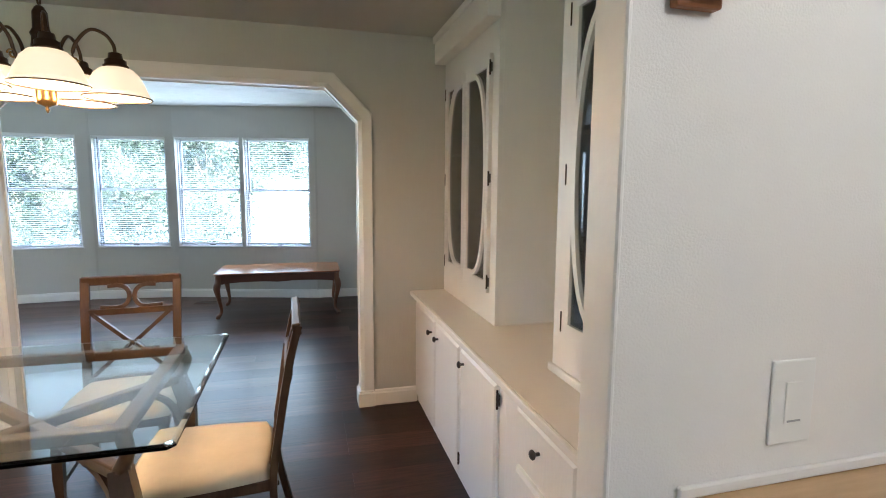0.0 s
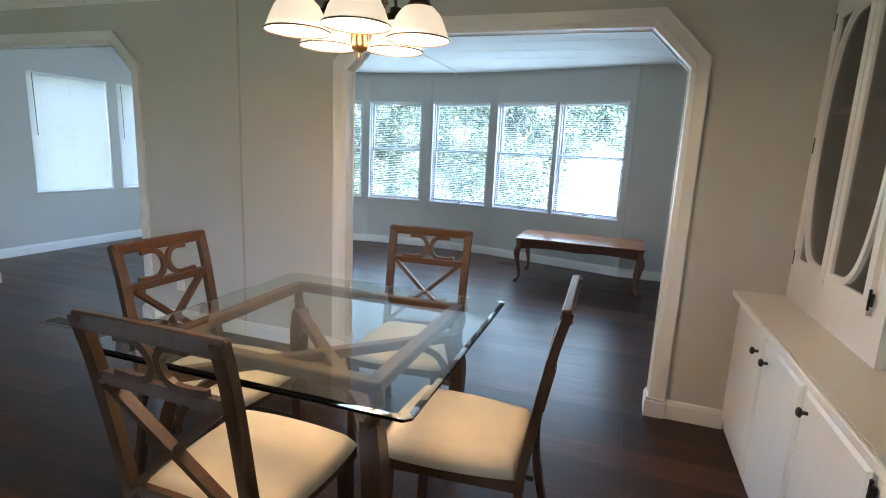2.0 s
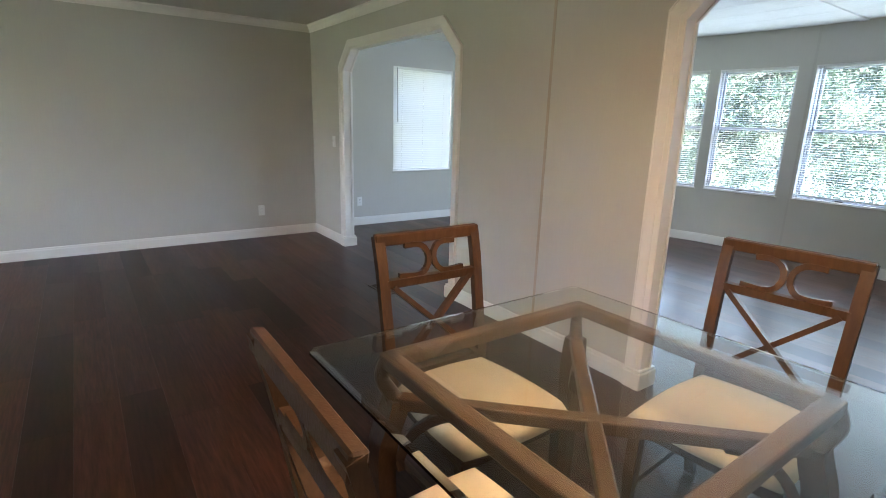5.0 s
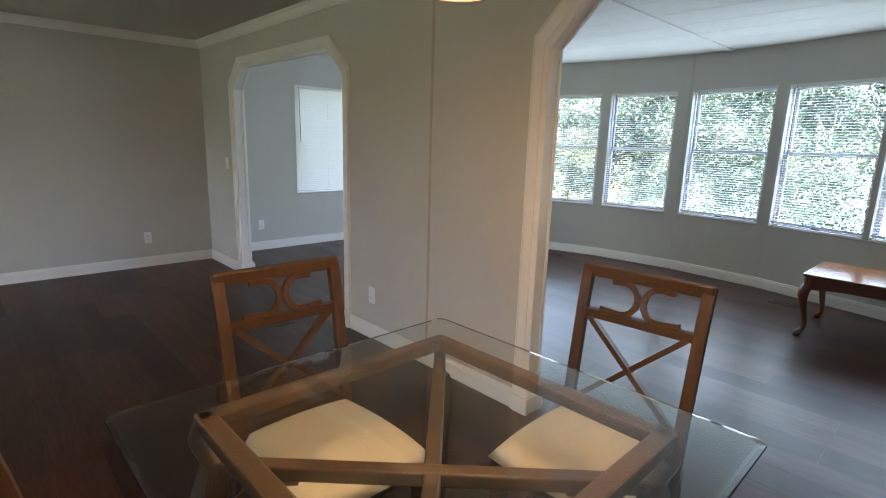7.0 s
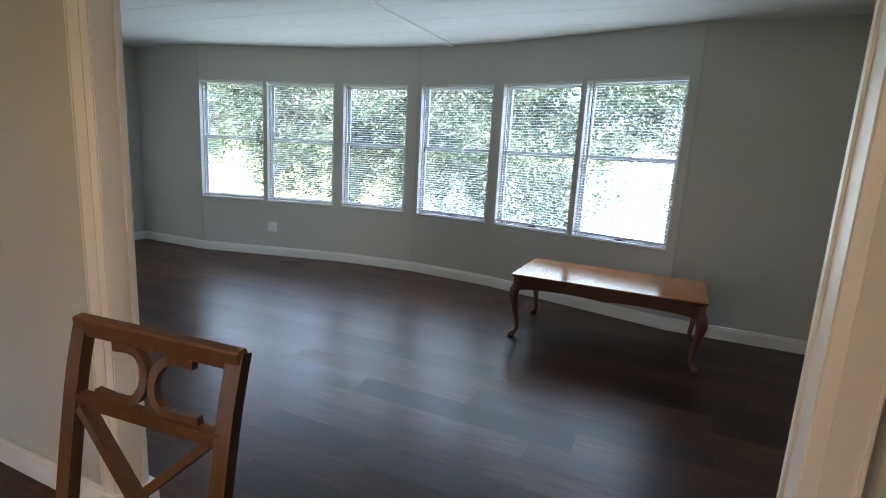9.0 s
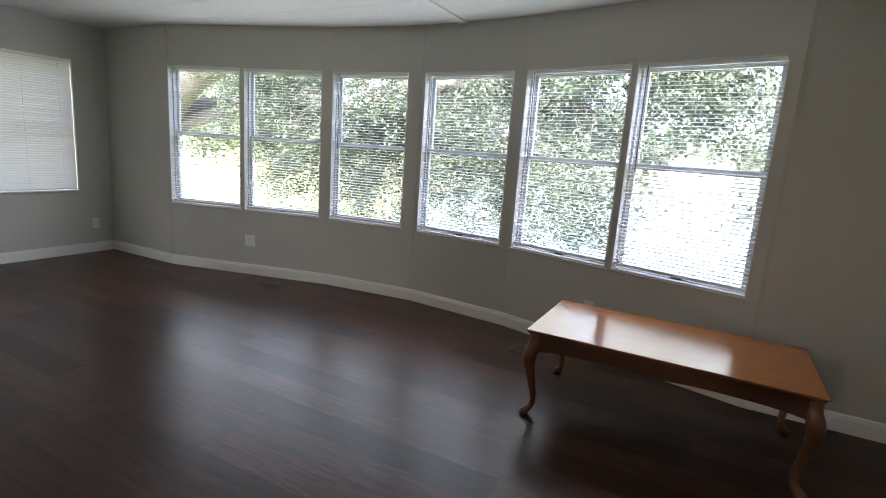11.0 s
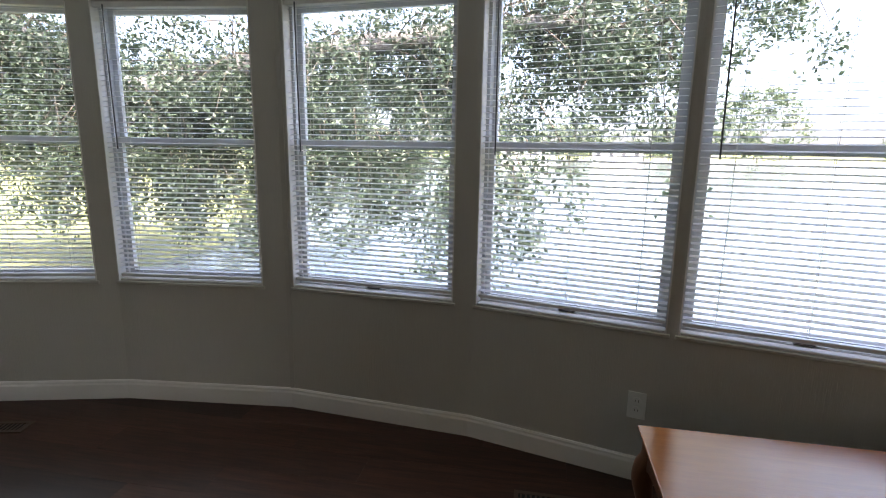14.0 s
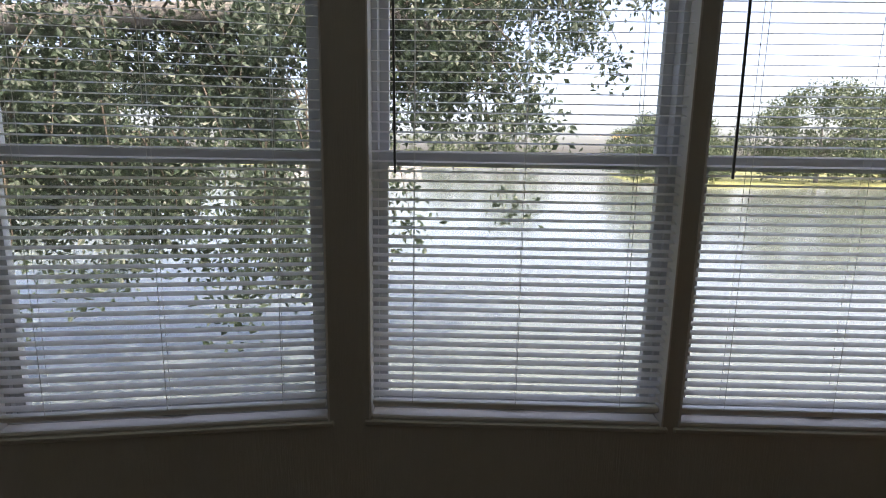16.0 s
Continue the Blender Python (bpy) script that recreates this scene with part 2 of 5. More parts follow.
SIDING = material("white_house_siding", (0.7, 0.69, 0.66), 0.6, grain=0.2, grain_scale=3)
ROOF = material("grey_roof_shingle", (0.16, 0.15, 0.145), 0.9, grain=0.5, grain_scale=5)


def water_material():
    m = bpy.data.materials.new("lake_water")
    m.use_nodes = True
    n, l = m.node_tree.nodes, m.node_tree.links
    b = n["Principled BSDF"]
    b.inputs["Base Color"].default_value = (0.09, 0.11, 0.10, 1)
    b.inputs["Roughness"].default_value = 0.12
    b.inputs["IOR"].default_value = 1.45
    tex = n.new("ShaderNodeTexCoord")
    mp = n.new("ShaderNodeMapping")
    mp.inputs["Scale"].default_value = (0.35, 1.2, 1)
    l.new(tex.outputs["Object"], mp.inputs[0])
    t = n.new("ShaderNodeTexNoise")
    t.inputs["Scale"].default_value = 2.2
    t.inputs["Detail"].default_value = 4
    l.new(mp.outputs[0], t.inputs["Vector"])
    bp = n.new("ShaderNodeBump")
    bp.inputs["Strength"].default_value = 0.10
    bp.inputs["Distance"].default_value = 0.05
    l.new(t.outputs["Fac"], bp.inputs["Height"])
    l.new(bp.outputs[0], b.inputs["Normal"])
    return m


WATER = water_material()


# ---- mesh helpers ----
def link(name, bm, mat, parent=None, label="", smooth=False):
    me = bpy.data.meshes.new(name)
    bmesh.ops.recalc_face_normals(bm, faces=bm.faces)
    if smooth:
        for f in bm.faces:
            f.smooth = True
    bm.to_mesh(me)
    bm.free()
    me.materials.append(mat)
    ob = new(name, me)
    if parent:
        ob.parent = parent
    if label:
        ob["label"] = label
    return ob


def part(name, bm, mat, parent, label="", smooth=False):
    return link(name, bm, mat, parent, label, smooth)


def empty(name, x=0.0, y=0.0, z=0.0, rz=0.0):
    ob = new(name)
    ob.empty_display_size = 0.1
    ob.matrix_basis = pose(x, y, z, 0, 0, rz)
    return ob


def hexa(bm, p):
    """A six-sided block from eight corners: four below, four above, each going round."""
    v = [bm.verts.new(c) for c in p]
    for f in ((3, 2, 1, 0), (4, 5, 6, 7), (0, 1, 5, 4), (1, 2, 6, 5), (2, 3, 7, 6), (3, 0, 4, 7)):
        bm.faces.new([v[i] for i in f])
    return v


def box(bm, x0, x1, y0, y1, z0, z1):
    return hexa(bm, [(x0, y0, z0), (x1, y0, z0), (x1, y1, z0), (x0, y1, z0), (x0, y0, z1), (x1, y0, z1), (x1, y1, z1), (x0, y1, z1)])


def rounded(bm, width, segments=2):
    bmesh.ops.bevel(bm, geom=bm.edges[:], offset=width, segments=segments, affect="EDGES", profile=0.5, clamp_overlap=True)
    return bm


def block(x0, x1, y0, y1, z0, z1, bevel=0.003, segments=1):
    bm = bmesh.new()
    box(bm, x0, x1, y0, y1, z0, z1)
    if bevel:
        rounded(bm, bevel, segments)
    return bm


def prism(bm, pts, axis, a, b):
    """A flat outline pushed from a to b along an axis; pts are the other two coordinates in order."""
    def place(p, d):
        return {"x": (d, p[0], p[1]), "y": (p[0], d, p[1]), "z": (p[0], p[1], d)}[axis]
    lo = [bm.verts.new(place(p, a)) for p in pts]
    hi = [bm.verts.new(place(p, b)) for p in pts]
    bm.faces.new(lo)
    bm.faces.new(hi[::-1])
    for i in range(len(pts)):
        j = (i + 1) % len(pts)
        bm.faces.new((lo[i], hi[i], hi[j], lo[j]))


def lathe(bm, profile, n=24, at=(0, 0, 0), cap=True):
    rings = []
    for r, z in profile:
        rings.append([bm.verts.new((at[0] + r * math.cos(2 * math.pi * k / n), at[1] + r * math.sin(2 * math.pi * k / n), at[2] + z))
                      for k in range(n)])
    for a, b in zip(rings, rings[1:]):
        for k in range(n):
            bm.faces.new((a[k], a[(k + 1) % n], b[(k + 1) % n], b[k]))
    if cap:
        bm.faces.new(rings[0][::-1])
        bm.faces.new(rings[-1])


def smooth_path(pts, steps=6):
    """Catmull-Rom through the points."""
    pts = [Vector(p) for p in pts]
    out = []
    ext = [2 * pts[0] - pts[1]] + pts + [2 * pts[-1] - pts[-2]]
    for i in range(1, len(ext) - 2):
        p0, p1, p2, p3 = ext[i - 1:i + 3]
        for s in range(steps):
            t = s / steps
            out.append(0.5 * ((2 * p1) + (p2 - p0) * t + (2 * p0 - 5 * p1 + 4 * p2 - p3) * t * t + (3 * p1 - p0 - 3 * p2 + p3) * t ** 3))
    out.append(pts[-1])
    return out


def sweep(bm, pts, half, up=(0, 0, 1), sides=0):
    """A bar along a path. half: (half width, half height) or a list of them; sides 0: square, else round with that many sides."""
    pts = [Vector(p) for p in pts]
    rings = []
    for i, p in enumerate(pts):
        d = (pts[min(i + 1, len(pts) - 1)] - pts[max(i - 1, 0)]).normalized()
        u = Vector(up)
        if abs(d.dot(u)) > 0.98:
            u = Vector((1, 0, 0)) if abs(d.x) < 0.9 else Vector((0, 1, 0))
        side = d.cross(u).normalized()
        top = side.cross(d).normalized()
        w, h = half[i] if isinstance(half, list) else half
        if sides:
            ring = [p + side * (w * math.cos(2 * math.pi * k / sides)) + top * (h * math.sin(2 * math.pi * k / sides)) for k in range(sides)]
        else:
            ring = [p - side * w - top * h, p + side * w - top * h, p + side * w + top * h, p - side * w + top * h]
        rings.append([bm.verts.new(c) for c in ring])
    n = len(rings[0])
    for a, b in zip(rings, rings[1:]):
        for k in range(n):
            bm.faces.new((a[k], a[(k + 1) % n], b[(k + 1) % n], b[k]))
    bm.faces.new(rings[0][::-1])
    bm.faces.new(rings[-1])
    return bm


# ---- large structure ----
FRONT, BACK = 5.0, 5.09          # the two faces of the wall between dining room and sunroom
DINING_TOP, SUN_TOP = 2.33, 2.38
WEST, SUN_WEST, EAST, SUN_EAST = -4.22, -4.34, 3.02, 2.95
SOUTH, KITCHEN_EAST = -1.6, 4.1
THICK = 0.13
ARCHES = [(0.243, 2.137), (-3.368, -1.448)]
ARCH_TOP, CHAMFER = 2.005, 0.195


def partition():
    bm = bmesh.new()
    cuts = [-4.36, ARCHES[1][0], ARCHES[1][1], ARCHES[0][0], ARCHES[0][1], 3.15]
    for a, b in ((0, 1), (2, 3), (4, 5)):
        box(bm, cuts[a], cuts[b], FRONT, BACK, 0, 2.5)
    for a, b in ARCHES:
        box(bm, a, b, FRONT, BACK, ARCH_TOP, 2.5)
        prism(bm, [(a, ARCH_TOP), (a, ARCH_TOP - CHAMFER), (a + CHAMFER, ARCH_TOP)], "y", FRONT, BACK)
        prism(bm, [(b, ARCH_TOP), (b - CHAMFER, ARCH_TOP), (b, ARCH_TOP - CHAMFER)], "y", FRONT, BACK)
    return tagged(link("wall_partition", bm, PAINT), "greige textured panel wall with two chamfered openings", "wall", kind="structure")


partition()


def arch_outline(a, b, grow):
    k = CHAMFER + grow * 0.414
    return [(a - grow, 0.0), (a - grow, ARCH_TOP + grow - k), (a - grow + k, ARCH_TOP + grow), (b + grow - k, ARCH_TOP + grow),
            (b + grow, ARCH_TOP + grow - k), (b + grow, 0.0)]


def arch_trim(a, b):
    """Casing on both faces, a stepped profile, the lining of the opening, and plinth pieces."""
    holder = tagged(empty("trim", (a + b) / 2, FRONT, 0), "white painted casing round a chamfered doorway", "door trim", kind="structure")
    inv = Matrix.Translation((-(a + b) / 2, -FRONT, 0))

    def band(name, inner, outer, y0, y1, slope):
        bm = bmesh.new()
        p, q = arch_outline(a, b, inner), arch_outline(a, b, outer)
        for i in range(len(p) - 1):
            hexa(bm, [(p[i][0], y0, p[i][1]), (p[i + 1][0], y0, p[i + 1][1]), (q[i + 1][0], y0, q[i + 1][1]), (q[i][0], y0, q[i][1]),
                      (p[i][0], y1, p[i][1]), (p[i + 1][0], y1, p[i + 1][1]), (q[i + 1][0], y1 + slope, q[i + 1][1]), (q[i][0], y1 + slope, q[i][1])])
        bmesh.ops.transform(bm, matrix=inv, verts=bm.verts)
        part(name, bm, TRIM, holder)
    for y0, s in ((FRONT, -1), (BACK, 1)):
        band("casing", 0.012, 0.071, y0, y0 + s * 0.018, 0.0)
        band("casing_edge", 0.064, 0.0705, y0 + s * 0.018, y0 + s * 0.022, 0.0)
        band("casing_bead", -0.008, 0.012, y0, y0 + s * 0.006, s * 0.009)
    band("lining", -0.012, 0.0, FRONT - 0.003, BACK + 0.003, 0.0)
    band("stop_strip", -0.018, -0.012, BACK - 0.022, BACK - 0.004, 0.0)
    # the baseboard wraps round the wall's end at either side
    for x0, x1 in ((a - 0.076, a + 0.030), (b - 0.030, b + 0.076)):
        bm = block(x0, x1, FRONT - 0.030, BACK + 0.030, 0.0, 0.092, 0.004, 1)
        bmesh.ops.transform(bm, matrix=inv, verts=bm.verts)
        part("plinth", bm, TRIM, holder)
        bm = block(x0 + 0.006, x1 - 0.006, FRONT - 0.024, BACK + 0.024, 0.092, 0.108, 0.005, 2)
        bmesh.ops.transform(bm, matrix=inv, verts=bm.verts)
        part("plinth_cap", bm, TRIM, holder)


for _a, _b in ARCHES:
    arch_trim(_a, _b)


def plain_wall(name, x0, x1, y0, y1, z1, mat, label, holes=()):
    bm = bmesh.new()
    along_y = (y1 - y0) > (x1 - x0)
    lo, hi = (y0, y1) if along_y else (x0, x1)
    cur = lo
    for a, b, c, d in sorted(holes):
        spans = [(cur, a, 0, z1), (a, b, 0, c), (a, b, d, z1)]
        for s0, s1, c0, c1 in spans:
            box(bm, *((x0, x1, s0, s1) if along_y else (s0, s1, y0, y1)), c0, c1)
        cur = b
    box(bm, *((x0, x1, cur, hi) if along_y else (cur, hi, y0, y1)), 0, z1)
    return tagged(link(name, bm, mat), label, "wall", kind="structure")


END_WINDOWS = [(6.13, 7.06), (7.19, 8.08)]
plain_wall("wall_west_living", WEST - 0.14, WEST, SOUTH, FRONT, 2.5, PAINT, "greige painted living room wall, empty")
plain_wall("wall_west_sunroom", SUN_WEST - 0.13, SUN_WEST, BACK, 8.54, 2.5, PAINT, "greige sunroom end wall with two windows",
           [(a, b, 0.68, 2.01) for a, b in END_WINDOWS])
plain_wall("wall_east_dining", EAST, EAST + 0.12, 2.475, FRONT, 2.5, PAINT, "greige wall behind the white hutch")
plain_wall("wall_east_sunroom", SUN_EAST, SUN_EAST + 0.13, BACK, 8.54, 2.5, PAINT, "greige painted sunroom wall, empty")
plain_wall("wall_kitchen_return", 2.215, KITCHEN_EAST, 2.412, 2.475, 2.5, KITCHEN_PAINT, "white painted kitchen wall ending in a square edge")
plain_wall("wall_kitchen_east", KITCHEN_EAST, KITCHEN_EAST + 0.12, SOUTH, 2.475, 2.5, KITCHEN_PAINT, "plain white kitchen wall")
plain_wall("wall_south", WEST - 0.14, KITCHEN_EAST + 0.12, SOUTH - 0.14, SOUTH, 2.5, KITCHEN_PAINT, "plain white unseen rear wall with an added window opening", [FILL_WINDOW])

_bm = block(2.205, 2.2145, 2.405, 2.482, 0, 2.33, 0.003)
tagged(link("trim", _bm, TRIM), "white painted wall end board", "trim", kind="structure")


def offsets(line, d):
    """The line moved outwards (to +y), with mitred corners."""
    out = []
    for i, p in enumerate(line):
        p = Vector(p)
        dirs = []
        if i:
            dirs.append((p - Vector(line[i - 1])).normalized())
        if i < len(line) - 1:
            dirs.append((Vector(line[i + 1]) - p).normalized())
        ns = [Vector((-v.y, v.x)) for v in dirs]
        m = sum(ns, Vector((0, 0))).normalized()
        out.append(p + m * (d / m.dot(ns[0])))
    return out


BAY_OUT = offsets(BAY, THICK)


def bay_wall():
    bm = bmesh.new()
    for i in range(len(BAY) - 1):
        a, b = Vector(BAY[i]), Vector(BAY[i + 1])
        ao, bo = Vector(BAY_OUT[i]), Vector(BAY_OUT[i + 1])
        n = Vector((-(b - a).y, (b - a).x)).normalized()

        def at(x):
            return a + (b - a) * ((x - a.x) / (b.x - a.x))
        cuts = [(a.x, a, ao)]
        for k, x0, x1 in WINDOWS:
            if k == i:
                for x in (x0, x1):
                    cuts.append((x, at(x), at(x) + n * THICK))
        cuts.append((b.x, b, bo))
        for k in range(len(cuts) - 1):
            (_, p, po), (_, q, qo) = cuts[k], cuts[k + 1]
            spans = [(0, 2.5)] if k % 2 == 0 else [(0, WIN_LOW), (WIN_HIGH, 2.5)]
            for z0, z1 in spans:
                hexa(bm, [(p.x, p.y, z0), (q.x, q.y, z0), (qo.x, qo.y, z0), (po.x, po.y, z0),
                          (p.x, p.y, z1), (q.x, q.y, z1), (qo.x, qo.y, z1), (po.x, po.y, z1)])
    return tagged(link("wall_bay", bm, PAINT), "greige angled bay wall with six tall windows", "wall", kind="structure")


bay_wall()


def skirting(line, closed_ends=True, name="baseboard"):
    """A baseboard along a plan line whose room lies on the right-hand side of the line's direction."""
    bm = bmesh.new()
    prof = [(0.0, 0.0), (0.014, 0.0), (0.014, 0.079), (0.010, 0.088), (0.010, 0.097), (0.005, 0.104), (0.0, 0.104)]
    rings = []
    rows = [offsets(line, -d) for d, _ in prof]
    for i in range(len(line)):
        rings.append([bm.verts.new((rows[k][i].x, rows[k][i].y, prof[k][1])) for k in range(len(prof))])
    for a, b in zip(rings, rings[1:]):
        for k in range(len(prof)):
            j = (k + 1) % len(prof)
            bm.faces.new((a[k], b[k], b[j], a[j]))
    bm.faces.new(rings[0])
    bm.faces.new(rings[-1][::-1])
    return tagged(link(name, bm, TRIM), "white painted wooden baseboard", "baseboard", kind="structure")


skirting(BAY)
skirting([(SUN_WEST, BACK), (SUN_WEST, 8.41)])
skirting([(SUN_EAST, 8.41), (SUN_EAST, BACK)])
skirting([(ARCHES[1][1] + 0.076, FRONT), (ARCHES[0][0] - 0.076, FRONT)])
skirting([(ARCHES[0][1] + 0.076, FRONT), (2.49, FRONT)])
skirting([(WEST, FRONT), (ARCHES[1][0] - 0.076, FRONT)])
skirting([(WEST, SOUTH), (WEST, FRONT)])
skirting([(ARCHES[0][0] - 0.076, BACK), (ARCHES[1][1] + 0.076, BACK)])
skirting([(SUN_EAST, BACK), (ARCHES[0][1] + 0.076, BACK)])
skirting([(ARCHES[1][0] - 0.076, BACK), (SUN_WEST, BACK)])


def battens():
    """Flat seam strips between the wall panels."""
    for x in (-0.535,):
        tagged(link("wall_seam", block(x - 0.010, x + 0.010, FRONT - 0.0035, FRONT + 0.001, 0.09, DINING_TOP, 0.001), PARTITION_SEAM),
               "narrow painted strip over a wall panel seam", "seam strip", kind="structure")
    for x in (-3.30, -0.70, 1.94):
        y = dict((round(p[0], 2), p[1]) for p in BAY)[x]
        tagged(link("wall_seam", block(x - 0.012, x + 0.012, y - 0.004, y + 0.001, 0.09, SUN_TOP, 0.001), PAINT_SEAM),
               "narrow painted strip over a wall panel seam", "seam strip", kind="structure")


battens()


def ceilings():
    bm = bmesh.new()
    box(bm, WEST - 0.14, KITCHEN_EAST + 0.12, SOUTH - 0.14, FRONT + 0.06, DINING_TOP, DINING_TOP + 0.16)
    tagged(link("ceiling", bm, CEILING_TAN), "beige textured ceiling of the dining and living room", "ceiling", kind="structure")
    bm = bmesh.new()
    pts = [(p.x, p.y) for p in BAY_OUT]
    prism(bm, [(SUN_WEST - 0.13, FRONT + 0.06), (SUN_EAST + 0.13, FRONT + 0.06), (SUN_EAST + 0.13, 8.5)] +
          [p for p in pts[::-1]] + [(SUN_WEST - 0.13, 8.5)], "z", SUN_TOP, SUN_TOP + 0.14)
    box(bm, -0.375, -0.305, BACK, 8.93, SUN_TOP - 0.012, SUN_TOP + 0.01)
    for k in range(1, 9):
        y = BACK + k * 0.406
        for x0, x1 in ((SUN_WEST, -0.38), (-0.30, SUN_EAST)):
            box(bm, x0, x1, y - 0.004, y + 0.004, SUN_TOP - 0.001, SUN_TOP + 0.005)
    tagged(link("ceiling", bm, CEILING), "white textured panel ceiling with a centre batten", "ceiling", kind="structure")
    bm = bmesh.new()
    # Overhang 3 m past the rear wall is added to keep sun out.
    box(bm, -4.8, 4.5, SOUTH - 3.0, 8.75, 2.60, 2.72)
    box(bm, -2.2, 0.9, 8.75, 9.2, 2.60, 2.72)
    tagged(link("roof", bm, SIDING), "white roof slab with an added overhang that shades the rear window", "roof", kind="structure")


ceilings()


def crown(line):
    bm = bmesh.new()
    prof = [(0, DINING_TOP - 0.075), (0.012, DINING_TOP - 0.075), (0.018, DINING_TOP - 0.055), (0.042, DINING_TOP - 0.022),
            (0.055, DINING_TOP - 0.015), (0.055, DINING_TOP), (0, DINING_TOP)]
    rows = [offsets(line, -d) for d, _ in prof]
    rings = [[bm.verts.new((rows[k][i].x, rows[k][i].y, prof[k][1])) for k in range(len(prof))] for i in range(len(line))]
    for a, b in zip(rings, rings[1:]):
        for k in range(len(prof)):
            j = (k + 1) % len(prof)
            bm.faces.new((a[k], b[k], b[j], a[j]))
    bm.faces.new(rings[0])
    bm.faces.new(rings[-1][::-1])
    tagged(link("crown_moulding", bm, TRIM), "white painted crown moulding", "moulding", kind="structure")


crown([(WEST, SOUTH), (WEST, FRONT), (-0.55, FRONT)])


# ---- windows ----
def window_unit(name, w, low, high, mid, m, label):
    """A double-hung window in its own frame: x across from 0 to w, y outwards, z up."""
    win = tagged(empty(name), label, "window", kind="structure")
    win.matrix_basis = m
    f = bmesh.new()
    for a in ((0, 0.02, low, high), (w - 0.02, w, low, high), (0.02, w - 0.02, low, low + 0.02), (0.02, w - 0.02, high - 0.02, high)):
        box(f, a[0], a[1], 0.052, 0.125, a[2], a[3])
    part("window_frame", f, ALU, win)
    for nm, z0, z1, y0 in (("lower_sash", low + 0.02, mid + 0.018, 0.066), ("upper_sash", mid - 0.018, high - 0.02, 0.092)):
        s = bmesh.new()
        x0, x1 = 0.02, w - 0.02
        t = 0.024
        box(s, x0, x0 + t, y0, y0 + 0.024, z0, z1)
        box(s, x1 - t, x1, y0, y0 + 0.024, z0, z1)
        box(s, x0 + t, x1 - t, y0, y0 + 0.024, z0, z0 + t)
        box(s, x0 + t, x1 - t, y0, y0 + 0.024, z1 - t, z1)
        sash = part(nm, s, ALU, win)
        g = part("pane", block(x0 + t - 0.004, x1 - t + 0.004, y0 + 0.01, y0 + 0.014, z0 + t - 0.004, z1 - t + 0.004, 0), PANE, sash)
        g.visible_shadow = False
    part("window_sill", block(0.0055, w - 0.0055, 0.004, 0.052, low + 0.0005, low + 0.011, 0.003), TRIM, win, "white painted sill")
    b = bmesh.new()
    box(b, w / 2 - 0.035, w / 2 + 0.035, 0.046, 0.062, low + 0.014, low + 0.027)
    rounded(b, 0.004, 1)
    part("latch", b, LATCH, win, "grey sash latch")
    c = bmesh.new()
    box(c, 0.0, 0.005, -0.003, 0.052, low, high)
    box(c, w - 0.005, w, -0.003, 0.052, low, high)
    box(c, 0.005, w - 0.005, -0.003, 0.052, high - 0.005, high)
    part("jamb", c, TRIM, win, "white painted reveal")
    c = bmesh.new()
    box(c, -0.012, w + 0.012, -0.008, 0.004, low - 0.016, low)
    rounded(c, 0.003, 1)
    part("sill_nosing", c, PAINT_SEAM, win)
    return win


SLAT_MESH = {}


def slat_mesh(w, mat, depth=0.025):
    key = (round(w, 3), mat.name)
    if key not in SLAT_MESH:
        bm = bmesh.new()
        top = []
        for k in range(5):
            u = -0.5 + k / 4
            top.append((u * depth, 0.0016 * (1 - (2 * u) ** 2)))
        a = [bm.verts.new((0, y, z)) for y, z in top]
        b = [bm.verts.new((w, y, z)) for y, z in top]
        for k in range(4):
            bm.faces.new((a[k], b[k], b[k + 1], a[k + 1]))
        me = bpy.data.meshes.new("slat")
        for f in bm.faces:
            f.smooth = True
        bm.to_mesh(me)
        bm.free()
        me.materials.append(mat)
        SLAT_MESH[key] = me
    return SLAT_MESH[key]


def blind(w, low, high, m, tilt, mat, label, wand=True, gap=0.030, drop=0.0):
    b = tagged(empty("window_blind"), label, "blind", "window blinds")
    b.matrix_basis = m
    x0, wd = 0.009, w - 0.018
    part("headrail", block(x0, x0 + wd, 0.004, 0.038, high - 0.031, high - 0.006, 0.002), WHITE_PLASTIC, b)
    pitch, z = 0.0243, high - 0.045
    bottom = low + gap
    me = slat_mesh(wd, mat, 0.029 if tilt > 60 else 0.025)
    while z > bottom + 0.014:
        s = new("slat", me)
        s.parent = b
        s.matrix_basis = pose(x0, 0.020, z, tilt + random.uniform(-1.2, 1.2), random.uniform(-0.12, 0.12), 0)
        z -= pitch
    part("bottom_rail", block(x0, x0 + wd, 0.008, 0.032, bottom - 0.010, bottom + 0.006, 0.003), WHITE_PLASTIC, b)
    for fx in (0.14, 0.5, 0.86):
        c = bmesh.new()
        for y in (0.0065, 0.0335):
            sweep(c, [(x0 + wd * fx, y, bottom), (x0 + wd * fx, y, high - 0.03)], (0.0008, 0.0008), sides=4)
        part("ladder_cord", c, WHITE_PLASTIC, b)
    if wand:
        c = bmesh.new()
        sweep(c, [(x0 + 0.055, 0.001, high - 0.02), (x0 + 0.058, -0.002, high - 0.3), (x0 + 0.062, -0.002, WIN_MID - 0.035)], (0.0036, 0.0036), sides=6)
        part("tilt_wand", c, DARK_PLASTIC, b, "dark tilt wand", True)
    return b


def bay_matrix(k, x0):
    a, b = Vector(BAY[k]), Vector(BAY[k + 1])
    p = a + (b - a) * ((x0 - a.x) / (b.x - a.x))
    return pose(p.x, p.y, 0, 0, 0, math.degrees(math.atan2((b - a).y, (b - a).x)))


